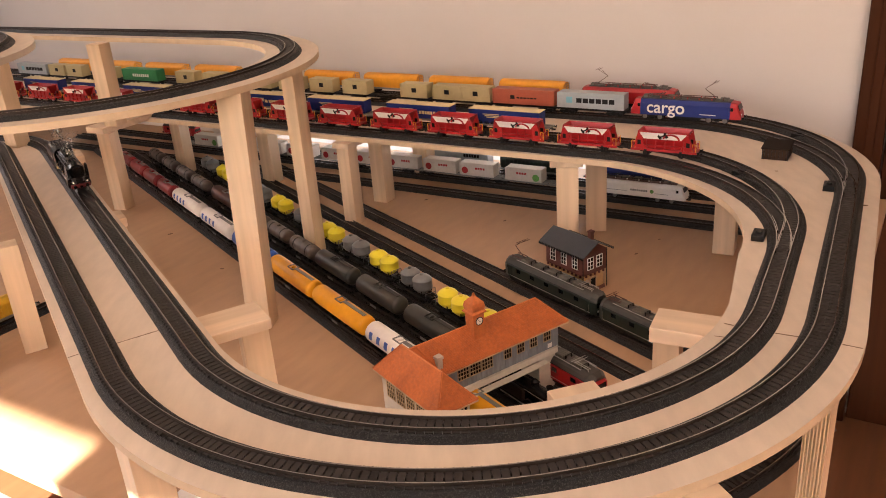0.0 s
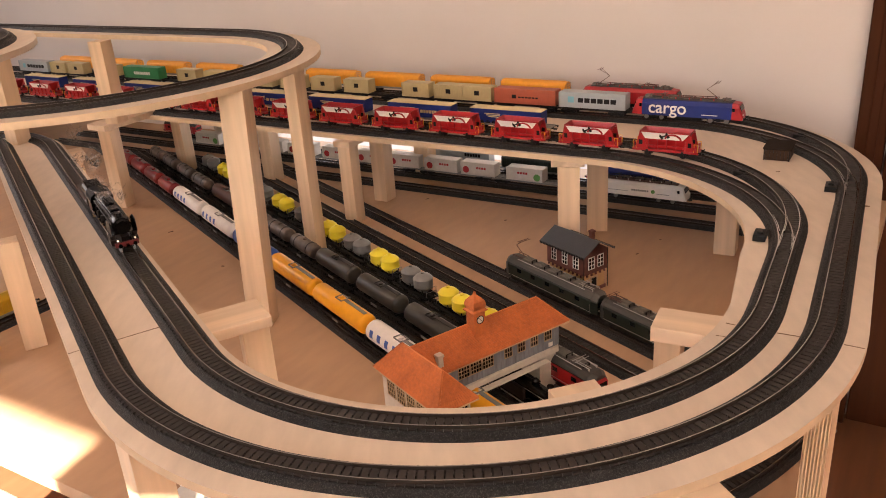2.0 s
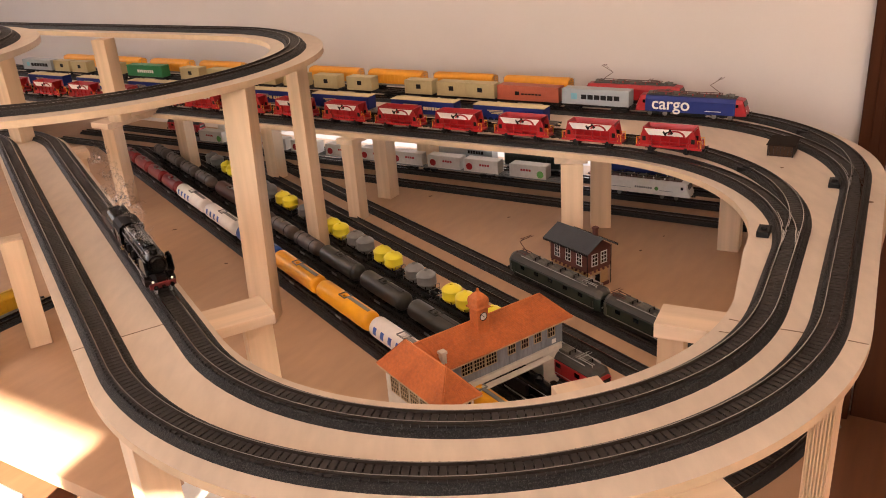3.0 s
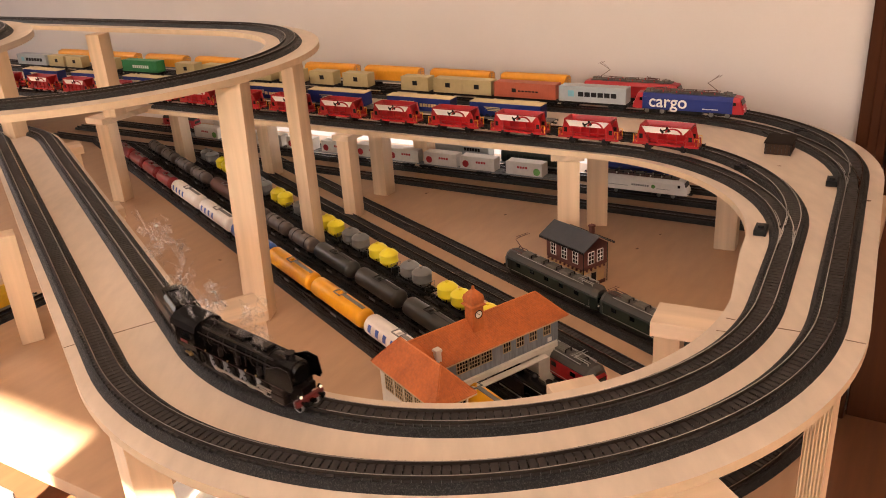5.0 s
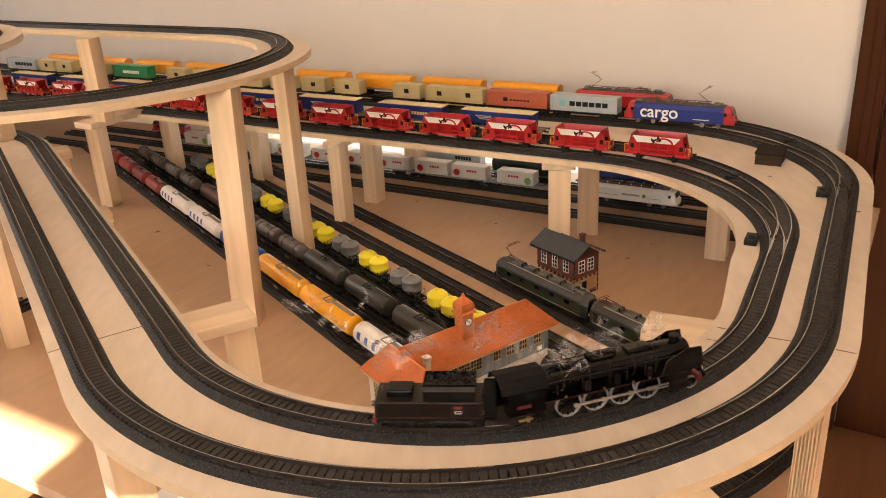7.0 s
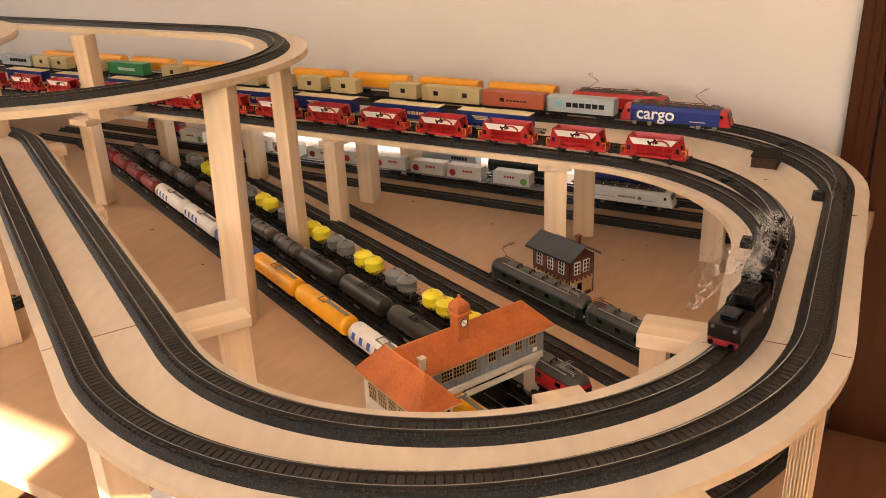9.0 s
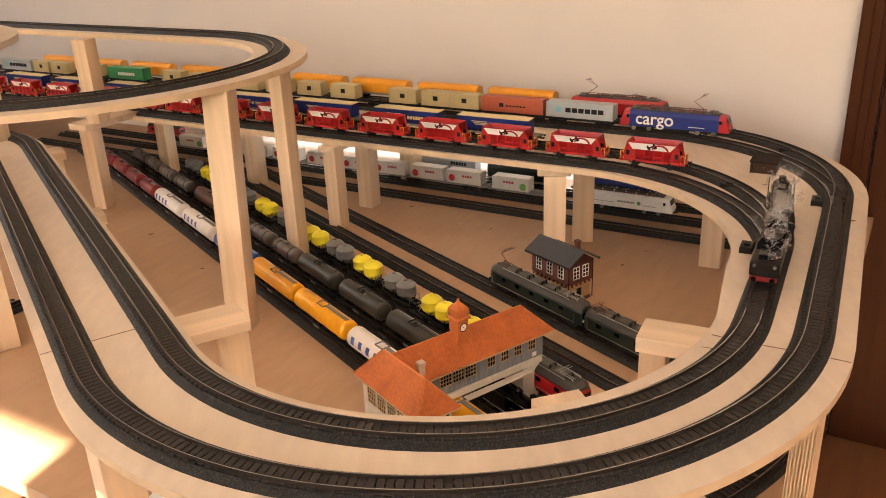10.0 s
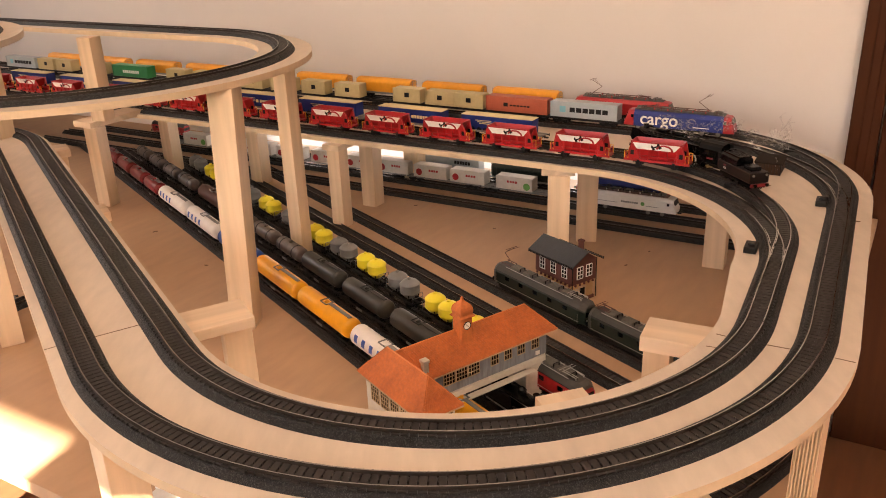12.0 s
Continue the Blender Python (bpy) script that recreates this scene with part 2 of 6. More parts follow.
def deck_band():
    per = [4, 16, 12, 48, 12, 24, 12]
    # how far the plywood reaches past the lines, from mark to mark
    inside = (0.026, 0.026, 0.025, 0.026, 0.038, 0.051, 0.028, 0.030)
    outside = (0.026, 0.026, 0.025, 0.033, 0.040, 0.040, 0.040, 0.046)
    ins, outs = [], []
    for k, n in enumerate(per):
        for i in range(n):
            f = i / n
            ins.append(inside[k] + (inside[k + 1] - inside[k]) * f + (0.002 * math.sin(math.pi * f) if k == 3 else 0))
            outs.append(outside[k] + (outside[k + 1] - outside[k]) * f + (0.010 * math.sin(math.pi * f) if k == 3 else 0))
    ins.append(inside[-1])
    outs.append(outside[-1])
    inner = [p + Vector((-math.sin(h), math.cos(h), 0)) * d for (p, h), d in zip(resample(LINE_1, marks_of(R1, 1.085, 62, LINE_1), per), ins)]
    outer = [p - Vector((-math.sin(h), math.cos(h), 0)) * d for (p, h), d in zip(resample(LINE_4, marks_of(R2, 1.155, 62, LINE_4), per), outs)]
    t = 0.010
    verts, faces = [], []
    for a, b in zip(inner, outer):
        verts += [a, b, a - Vector((0, 0, t)), b - Vector((0, 0, t))]
    for i in range(len(inner) - 1):
        k = 4 * i
        faces += [(k, k + 1, k + 5, k + 4), (k + 2, k + 6, k + 7, k + 3), (k, k + 4, k + 6, k + 2), (k + 1, k + 3, k + 7, k + 5)]
    ob = link("deck", verts, faces, [M_DECK, M_EDGE])
    for i, p in enumerate(ob.data.polygons):
        p.material_index = 1 if i % 4 > 1 else 0
    return tagged(ob, "raised pale birch plywood deck carrying two curved tracks", "deck", kind="structure")


deck_band()
m1 = marks_of(R1, 1.085, 62, LINE_1)
m3 = marks_of(R2, 1.155, 62, LINE_3)
track(LINE_1, "dark grey roadbed track of the inner line", near=(m1[3] - 0.1, m1[4] + 0.05))
track(LINE_3, "dark grey roadbed track of the outer line", near=(m3[3] - 0.1, m3[4] + 0.05))
k2 = bend_start(LINE_2)
track([(p + Vector((0, 0, 0.0006)), h) for p, h in LINE_2[k2 - 4:]], "dark grey roadbed track branching off the inner line")
k4 = bend_start(LINE_4)
track([(p + Vector((0, 0, 0.0006)), h) for p, h in LINE_4[k4 - 4:]], "dark grey roadbed track branching off the outer line")

# Upper loop on tall posts
CL = Vector((-0.6056, 1.4707, 0))
ZL = 0.400


def upper_path():
    pts = []
    a = -173
    while a <= 58:
        pts.append((polar(CL, R1, a) + Vector((0, 0, ZL)), radians(a + 90)))
        a += 3.5
    p, h = polar(CL, R1, 58) + Vector((0, 0, ZL)), radians(148)
    for i in range(0, 30):
        pts.append((p + polar(Vector(), 0.06 * i, 148), h))
    return pts


UPPER = upper_path()


def upper_deck():
    t = 0.010
    inner, outer = offset(UPPER, 0.045), offset(UPPER, -0.050)
    verts, faces = [], []
    for a, b in zip(inner, outer):
        verts += [a, b, a - Vector((0, 0, t)), b - Vector((0, 0, t))]
    for i in range(len(inner) - 1):
        k = 4 * i
        faces += [(k, k + 1, k + 5, k + 4), (k + 2, k + 6, k + 7, k + 3), (k, k + 4, k + 6, k + 2), (k + 1, k + 3, k + 7, k + 5)]
    ob = link("upper_deck", verts, faces, [M_DECK, M_EDGE])
    for i, p in enumerate(ob.data.polygons):
        p.material_index = 1 if i % 4 > 1 else 0
    return tagged(ob, "narrow plywood ramp of the high loop on tall posts", "deck", kind="structure")


upper_deck()
track(UPPER, "dark grey roadbed track of the high loop")


# Lower board tracks
M56 = Vector((0.832, 0.555, 0))
D56 = Vector((-0.555, 0.832, 0))


def yard(off, s0, s1):
    p = M56 * off + D56 * s0
    return path(p.x, p.y, 123.7, ("s", s1 - s0))


YA, YB, YC, YD, YE = [yard(o, 0.54 - 0.35 * (o - 0.515), 2.62 - 1.9 * (o - 0.515)) for o in (0.515, 0.590, 0.663, 0.757, 0.828)]
for pts in (YA, YB, YC, YD, YE):
    track(pts, "dark grey roadbed storage track on the lower board")


def rear(n, u0, u1):
    p = room(n, u0, 0)
    return path(p.x, p.y, 148, ("s", u1 - u0))


YF, YG, YH = [rear(n, 0.14, 2.4) for n in (1.555, 1.645, 1.722)]
for pts in (YF, YG, YH):
    track(pts, "dark grey roadbed storage track along the rear wall")


# ---- room ----
FLOOR = -0.55


def slab(name, n0, n1, u0, u1, z0, z1, material, label, bevel=0.0):
    bm = box(n0, n1, u0, u1, z0, z1, bevel)
    m = Matrix(((N.x, U.x, 0, 0), (N.y, U.y, 0, 0), (0, 0, 1, 0), (0, 0, 0, 1)))
    ob = part(name, bm, material, at=m)
    return tagged(ob, label, name.split("_")[0], kind="structure")


NW = 1.86
slab("floor", -1.8, 2.1, -1.6, 3.6, FLOOR - 0.05, FLOOR, M_FLOOR, "brown wooden room floor")
slab("ceiling", -1.8, 2.1, -1.6, 3.6, 1.85, 1.95, M_CEIL, "white plaster ceiling")
slab("wall_north", NW, NW + 0.12, -1.6, 0.70, FLOOR, 1.85, M_WALL, "pale plaster rear wall")
slab("wall_north_2", NW, NW + 0.12, 0.70, 1.80, FLOOR, -0.03, M_WALL, "pale plaster rear wall under the assumed low window")
slab("wall_north_3", NW, NW + 0.12, 0.70, 1.80, 0.13, 1.85, M_WALL, "pale plaster rear wall above the assumed low window")
slab("wall_north_4", NW, NW + 0.12, 1.80, 3.6, FLOOR, 1.85, M_WALL, "pale plaster rear wall")
# unseen west wall; its opening is added to hold the west lamp
for i, (a, b, c, d) in enumerate(((-1.6, 0.34, FLOOR, 1.85), (1.36, NW, FLOOR, 1.85), (0.34, 1.36, FLOOR, 0.48), (0.34, 1.36, 1.32, 1.85))):
    slab("wall_west_%d" % (i + 1), a, b, 3.45, 3.6, c, d, M_WALL, "unseen plaster side wall around an added window opening")
slab("wall_east", -1.6, NW, -1.6, -1.45, FLOOR, 1.85, M_WALL, "pale plaster side wall")
# the unseen wall behind the camera: two windows, plus a slot added for sun
slab("wall_south_1", -1.72, -1.6, 1.9, 3.6, FLOOR, 1.85, M_WALL, "pale plaster window wall")
slab("wall_south_2", -1.72, -1.6, -0.3, 0.09, FLOOR, 1.85, M_WALL, "pale plaster window wall")
slab("wall_south_8", -1.72, -1.6, 0.20, 0.416, FLOOR, 1.85, M_WALL, "pale plaster window wall")
# below and above the added slot that lets sun onto a front post
slab("wall_south_9", -1.72, -1.6, 0.09, 0.20, FLOOR, 1.05, M_WALL, "pale plaster window wall")
slab("wall_south_10", -1.72, -1.6, 0.09, 0.20, 1.36, 1.85, M_WALL, "pale plaster window wall")
slab("wall_south_3", -1.72, -1.6, -1.6, -1.2, FLOOR, 1.85, M_WALL, "pale plaster window wall")
for i, (a, b) in enumerate(((0.416, 1.9), (-1.2, -0.3))):
    slab("wall_south_%d" % (4 + 2 * i), -1.72, -1.6, a, b, FLOOR, 0.35, M_WALL, "pale plaster window wall")
    slab("wall_south_%d" % (5 + 2 * i), -1.72, -1.6, a, b, 1.320, 1.85, M_WALL, "pale plaster window wall")

ROOM = Matrix(((N.x, U.x, 0, 0), (N.y, U.y, 0, 0), (0, 0, 1, 0), (0, 0, 0, 1)))
for a, b, c, d in ((0.446, 1.83, 0.050, 3.2), (0.30, 0.4445, 0.050, 0.738)):
    ob = part("board", box(a, b, c, d, -0.020, 0.0, 0.0008), M_BOARD, at=ROOM)
    tagged(ob, "large flat tan plywood layout board", "board", kind="structure")
for n_ in (0.50, 1.75):
    for u_ in (0.12, 1.5, 3.0):
        tagged(part("table_leg", box(n_ - 0.03, n_ + 0.03, u_ - 0.03, u_ + 0.03, FLOOR, -0.020, 0.002), M_PINE, at=ROOM), "square pine leg under the layout board", "table leg", "table legs")

# glowing sheet added behind an assumed low window, for the bright strip under the deck
M_STRIP_GLOW = bpy.data.materials.new("strip_glow")
M_STRIP_GLOW.use_nodes = True
g = M_STRIP_GLOW.node_tree.nodes["Principled BSDF"]
g.inputs["Base Color"].default_value = (0.9, 0.9, 0.9, 1)
g.inputs["Emission Color"].default_value = (1.0, 0.97, 0.93, 1)
g.inputs["Emission Strength"].default_value = 0.4
slab("backdrop", NW + 0.5, NW + 0.52, 0.2, 2.4, -0.5, 0.6, M_STRIP_GLOW, "glowing sheet added behind the assumed low window")

# ---- door ----
DOOR_U = 0.129
slab("door_frame", NW - 0.045, NW - 0.004, DOOR_U - 0.055, DOOR_U, FLOOR, 1.5, M_DOOR, "dark brown stained wooden door frame", 0.004)
slab("trim", NW - 0.052, NW - 0.0455, DOOR_U - 0.040, DOOR_U - 0.022, FLOOR, 1.5, M_DOOR, "raised moulding on the door frame", 0.002)
slab("door_1", NW - 0.022, NW - 0.004, -1.3, DOOR_U - 0.058, FLOOR, 1.5, M_DOOR, "dark brown stained wooden door", 0.003)


# ---- posts and cross boards ----
def post(x, y, z0, z1, w=0.034, turn=60, tx=None, ty=None, label="square pine post supporting the deck"):
    tx, ty = (x if tx is None else tx), (y if ty is None else ty)
    bm = box(-w / 2, w / 2, -w / 2, w / 2, 0, 1, 0)
    c, s = math.cos(radians(turn)), math.sin(radians(turn))
    for v in bm.verts:
        f = v.co.z
        a, b = v.co.x, v.co.y
        v.co = Vector(((tx - x) * f + a * c - b * s, (ty - y) * f + a * s + b * c, (z1 - z0) * f))
    bmesh.ops.bevel(bm, geom=bm.edges[:], offset=0.0008, segments=2, affect="EDGES", profile=0.5)
    ob = part("post", bm, M_PINE, at=pose(x, y, z0))
    return tagged(ob, label, "post", "deck posts")


def fluted_post(x, y, z0, z1, w, turn):
    """A post whose one face carries seven upright flutes."""
    h = w / 2
    prof = [(h, -h), (h, h), (-h, h)]
    for i in range(7):
        c = h - (i + 0.5) * w / 7
        prof += [(-h, c + w / 19), (-h + 0.0040, c + w / 60), (-h + 0.0040, c - w / 60), (-h, c - w / 19)]
    prof.append((-h, -h))
    bm = bmesh.new()
    low = [bm.verts.new((a, b, 0)) for a, b in prof]
    top = [bm.verts.new((a, b, z1 - z0)) for a, b in prof]
    bm.faces.new(low[::-1])
    bm.faces.new(top)
    for i in range(len(prof)):
        j = (i + 1) % len(prof)
        bm.faces.new((low[i], low[j], top[j], top[i]))
    ob = part("post", bm, M_PINE, at=pose(x, y, z0, 0, 0, turn))
    return tagged(ob, "slim pine post with upright grooves under the deck", "post", "deck posts")


def cross_board(x, y, z, lx, ly, turn, th=0.018, label="short pine board bridging posts under the deck"):
    ob = part("cross_board", box(-lx / 2, lx / 2, -ly / 2, ly / 2, -th, 0, 0.0008), M_PINE_X, at=pose(x, y, z, 0, 0, turn))
    return tagged(ob, label, "board", "cross boards")


zd = DECK - 0.010
zl = ZL - 0.010
post(-0.310, 1.230, 0, zl, 0.0397, 80.6, -0.298, 1.2385, "tall square pine post under the high loop")
post(-0.2504, 1.500, 0, zl, 0.0287, 57.5, label="tall square pine post under the high loop")
post(-0.741, 1.903, zd + 0.018, zl, 0.036, 69, label="tall square pine post on a cross board under the high loop")
post(-0.925, 1.80, DECK, zl, 0.036, 62, label="square pine post on the deck under the high loop")
post(-0.187, 1.680, 0, zd - 0.012, 0.031, 58)
cross_board(-0.175, 1.690, zd, 0.085, 0.042, 58, 0.012)
post(-0.127, 1.812, 0, zd, 0.036, 58)
post(-0.030, 1.99, 0, zd, 0.040, 58)
post(0.238, 1.434, 0, zd - 0.012, 0.040, 80)
cross_board(0.238, 1.443, zd, 0.052, 0.060, 80, 0.012)
post(0.313, 1.543, 0, zd, 0.040, 80)
post(0.435, 1.80, 0, zd, 0.040, 58)
post(0.520, 1.385, 0, zd, 0.038, 62)
post(-0.420, 2.020, 0, zd, 0.036, 58)
post(-0.674, 2.150, 0, zd, 0.034, 58)
post(-0.763, 1.896, 0, zd + 0.004, 0.034, 69)
cross_board(-0.745, 1.955, zd + 0.018, 0.060, 0.16, -32, 0.014)
# left leg of the deck
post(-0.780, 1.716, 0, zd - 0.016, 0.036, 30)
cross_board(-0.828, 1.700, zd, 0.15, 0.058, 30, 0.016)
post(-0.546, 1.294, 0, zd - 0.016, 0.036, 30)
cross_board(-0.589, 1.279, zd, 0.13, 0.050, 30, 0.016)
post(-0.2407, 0.8967, 0, zd - 0.013, 0.033, 24)
cross_board(-0.2927, 0.8723, zd, 0.150, 0.0605, 28, 0.013)
post(-0.683, 1.205, 0, zd, 0.034, 30)
post(-0.735, 1.120, 0, zd, 0.036, 30)
post(-0.300, 0.652, 0, zd, 0.036, 40)
fluted_post(0.343, 0.640, 0, zd, 0.022, 48)
# right leg
cross_board(0.289, 0.784, zd, 0.130, 0.050, -27, 0.018)
post(0.246, 0.805, 0, zd - 0.018, 0.029, 63)
post(0.288, 0.787, 0, zd - 0.018, 0.029, 63)
cross_board(0.171, 0.481, zd, 0.10, 0.08, 17.7, 0.014)
cross_board(0.128, 0.640, zd, 0.10, 0.05, -75, 0.014)

# second turn of the loop, higher up
CH = Vector((-1.050, 1.297, 0))
turn_2 = [(polar(CH, R1, a) + Vector((0, 0, 0.460)), radians(a + 90)) for a in range(-130, 131, 5)]
v, f = [], []
for p, h in turn_2:
    lf = Vector((-math.sin(h), math.cos(h), 0))
    v += [p + lf * 0.045, p - lf * 0.05, p + lf * 0.045 - Vector((0, 0, 0.01)), p - lf * 0.05 - Vector((0, 0, 0.01))]
for i in range(len(turn_2) - 1):
    k = 4 * i
    f += [(k, k + 1, k + 5, k + 4), (k + 2, k + 6, k + 7, k + 3), (k, k + 4, k + 6, k + 2), (k + 1, k + 3, k + 7, k + 5)]
tagged(link("upper_deck", v, f, M_DECK), "second higher turn of the plywood ramp", "deck", kind="structure")
track(turn_2, "dark grey roadbed track of the second turn")

# track that curves under the deck's front corner on the board
track(path(0.205, 0.690, 20, ("a", 0.60, 27)), "dark grey roadbed track curving below the deck")

# ---- colours of the rolling stock ----
C_RED = mat("signal_red_plastic", (0.36, 0.009, 0.012), 0.38, vary=0.15, scale=120)
C_DRED = mat("dark_red_plastic", (0.20, 0.010, 0.012), 0.32, vary=0.2, scale=120)
C_WHITE = mat("white_plastic", (0.74, 0.71, 0.66), 0.42, vary=0.08, scale=120)
# white darkened in its colour for the shade under the rear deck
C_COOL = mat("shade_toned_white", (0.56, 0.52, 0.47), 0.45, vary=0.12, scale=120)
C_BLUE = mat("blue_plastic", (0.011, 0.024, 0.15), 0.42, vary=0.12, scale=120, spec=0.3)
C_LBLUE = mat("bright_blue_print", (0.03, 0.10, 0.40), 0.4, vary=0.1, scale=120)
C_CREAM = mat("cream_roof", (0.62, 0.50, 0.26), 0.5, vary=0.1, scale=100)
C_TAN = mat("beige_container", (0.46, 0.37, 0.19), 0.5, vary=0.1, scale=100)
C_YEL = mat("orange_yellow", (0.72, 0.30, 0.020), 0.42, vary=0.12, scale=100)
C_TANK = mat("tank_orange", (0.75, 0.33, 0.012), 0.36, vary=0.10, scale=90)
C_LEM = mat("lemon_yellow", (0.78, 0.66, 0.035), 0.42, vary=0.08, scale=90)
C_GREY = mat("wagon_grey", (0.17, 0.175, 0.17), 0.45, vary=0.2, scale=100)
C_DGREY = mat("dark_tank_grey", (0.036, 0.035, 0.029), 0.46, vary=0.75, scale=45, stretch=(0.5, 1.6, 1.6))
C_SOOT = mat("sooty_grey", (0.020, 0.019, 0.017), 0.55, vary=0.4, scale=150)
C_BGRY = mat("weathered_brown_grey", (0.105, 0.085, 0.072), 0.5, vary=0.55, scale=70)
C_LGREY = mat("container_grey", (0.33, 0.36, 0.37), 0.45, vary=0.08, scale=100)
C_BLACK = mat("black_plastic", (0.008, 0.0075, 0.0075), 0.45, vary=0.3, scale=150, spec=0.2)
C_BRICK = mat("red_brown_container", (0.38, 0.085, 0.040), 0.5, vary=0.12, scale=100)
C_GREEN = mat("container_green", (0.02, 0.20, 0.07), 0.45, vary=0.12, scale=100)
C_LOCO = mat("fir_green_paint", (0.008, 0.017, 0.012), 0.38, vary=0.2, scale=100)
C_ROOF = mat("roof_grey", (0.045, 0.043, 0.037), 0.55, vary=0.25, scale=120)
C_BRN = mat("oxide_brown", (0.085, 0.036, 0.026), 0.5, vary=0.2, scale=100)
C_RAIL_GREY = mat("dull_grey_metal", (0.22, 0.21, 0.19), 0.4, metal=0.6, vary=0.2, scale=100)
C_METAL = mat("bare_metal", (0.55, 0.53, 0.50), 0.3, metal=1.0, vary=0.1, scale=100)
C_PANTO = mat("brown_red_pantograph", (0.075, 0.022, 0.016), 0.45, vary=0.2, scale=200)
C_GEAR = mat("roof_gear_grey", (0.105, 0.10, 0.085), 0.5, vary=0.3, scale=200)
C_SKY = mat("light_blue_print", (0.16, 0.40, 0.48), 0.45, vary=0.1, scale=120)
C_PALE = mat("pale_grey_paint", (0.30, 0.30, 0.28), 0.4, vary=0.15, scale=200)
C_GLASS = mat("dark_glass", (0.01, 0.012, 0.014), 0.08, vary=0.05)
C_YRAIL = mat("yellow_handrail", (0.75, 0.36, 0.02), 0.45)
C_ORANGE = mat("terracotta_tile", (0.47, 0.125, 0.030), 0.6, vary=0.30, scale=260, bump=0.2, bump_scale=700)
C_ORANGE_L = mat("terracotta_ridge", (0.60, 0.19, 0.055), 0.55, vary=0.1, scale=120)
C_SLATE = mat("slate_roof", (0.055, 0.062, 0.070), 0.6, vary=0.2, scale=140, bump=0.2, bump_scale=700)
C_BWALL = mat("brown_timber", (0.12, 0.035, 0.025), 0.6, vary=0.2, scale=150)
C_OCHRE = mat("ochre_plaster", (0.46, 0.29, 0.13), 0.75, vary=0.12, scale=120)
C_BGREY = mat("grey_boarding", (0.20, 0.22, 0.24), 0.6, vary=0.3, scale=120, stretch=(4, 4, 0.4))
C_CONC = mat("light_concrete", (0.55, 0.50, 0.42), 0.7, vary=0.15, scale=120)
C_FRAME = mat("window_frame_tan", (0.42, 0.30, 0.17), 0.5)
C_WREATH = mat("green_print", (0.10, 0.28, 0.06), 0.5, vary=0.4, scale=300)

ROT_BACK = -32.0
ROT_YARD = -56.3


def add_cyl(bm, r, a, b, seg=14, axis="y", r2=None, m=None):
    """A closed cylinder between a and b, 3D points, or along an axis between two numbers."""
    if not isinstance(a, (tuple, Vector)):
        e = {"x": Vector((1, 0, 0)), "y": Vector((0, 1, 0)), "z": Vector((0, 0, 1))}[axis]
        a, b = e * a, e * b
    a, b = Vector(a), Vector(b)
    d = b - a
    q = d.to_track_quat("Z", "Y").to_matrix().to_4x4()
    mm = Matrix.Translation((a + b) / 2) @ q
    if m is not None:
        mm = m @ mm
    bmesh.ops.create_cone(bm, cap_ends=True, segments=seg, radius1=r, radius2=r if r2 is None else r2, depth=d.length, matrix=mm)
    return bm


def cyl(*a, **k):
    return add_cyl(bmesh.new(), *a, **k)


def prism(profile, x0, x1):
    """A profile of (y, z) drawn out along x."""
    bm = bmesh.new()
    a = [bm.verts.new((x0, y, z)) for y, z in profile]
    b = [bm.verts.new((x1, y, z)) for y, z in profile]
    n = len(profile)
    for i in range(n):
        bm.faces.new((a[i], a[(i + 1) % n], b[(i + 1) % n], b[i]))
    bm.faces.new(a[::-1])
    bm.faces.new(b)
    return bm


def loft(sections):
    """Closed rings of equal length joined into a skin with capped ends."""
    bm = bmesh.new()
    rings = [[bm.verts.new(p) for p in ring] for ring in sections]
    n = len(rings[0])
    for r, q in zip(rings, rings[1:]):
        for i in range(n):
            bm.faces.new((r[i], r[(i + 1) % n], q[(i + 1) % n], q[i]))
    bm.faces.new(rings[0][::-1])
    bm.faces.new(rings[-1])
    return bm


def wheel_mesh(name, r, w):
    bm = bmesh.new()
    add_cyl(bm, r, -w / 2, w / 2, 18)
    add_cyl(bm, r + 0.0008, w / 2, w / 2 + 0.0007, 18)
    add_cyl(bm, r * 0.35, -w / 2 - 0.0006, -w / 2, 8)
    bmesh.ops.recalc_face_normals(bm, faces=bm.faces[:])
    me = bpy.data.meshes.new(name)
    bm.to_mesh(me)
    bm.free()
    me.materials.append(C_BLACK)
    return me


WHEEL = wheel_mesh("wheel", 0.0055, 0.0026)


def wheel_at(x, side, parent):
    ob = new("wheel", WHEEL)
    ob.parent = parent
    ob.matrix_basis = pose(x, side * 0.0088, 0.0055, 0, 0, 0 if side < 0 else 180)
    return ob


def bogie(parent, x, base=0.021, material=None):
    bm = bmesh.new()
    for s in (-1, 1):
        add_box(bm, -base / 2 - 0.006, base / 2 + 0.006, s * 0.0128 - 0.0012, s * 0.0128 + 0.0012, 0.0048, 0.0082)
        add_box(bm, -0.004, 0.004, s * 0.0128 - 0.0016, s * 0.0128 + 0.0016, 0.0035, 0.0100)
        for w in (-1, 1):
            add_box(bm, w * base / 2 - 0.0025, w * base / 2 + 0.0025, s * 0.0132 - 0.0016, s * 0.0132 + 0.0016, 0.0035, 0.0080)
    add_box(bm, -0.005, 0.005, -0.012, 0.012, 0.0070, 0.0115)
    ob = part("bogie", bm, material or C_BLACK, parent, at=pose(x, 0, 0))
    for a in (-1, 1):
        for s in (-1, 1):
            wheel_at(a * base / 2, s, ob)
    return ob


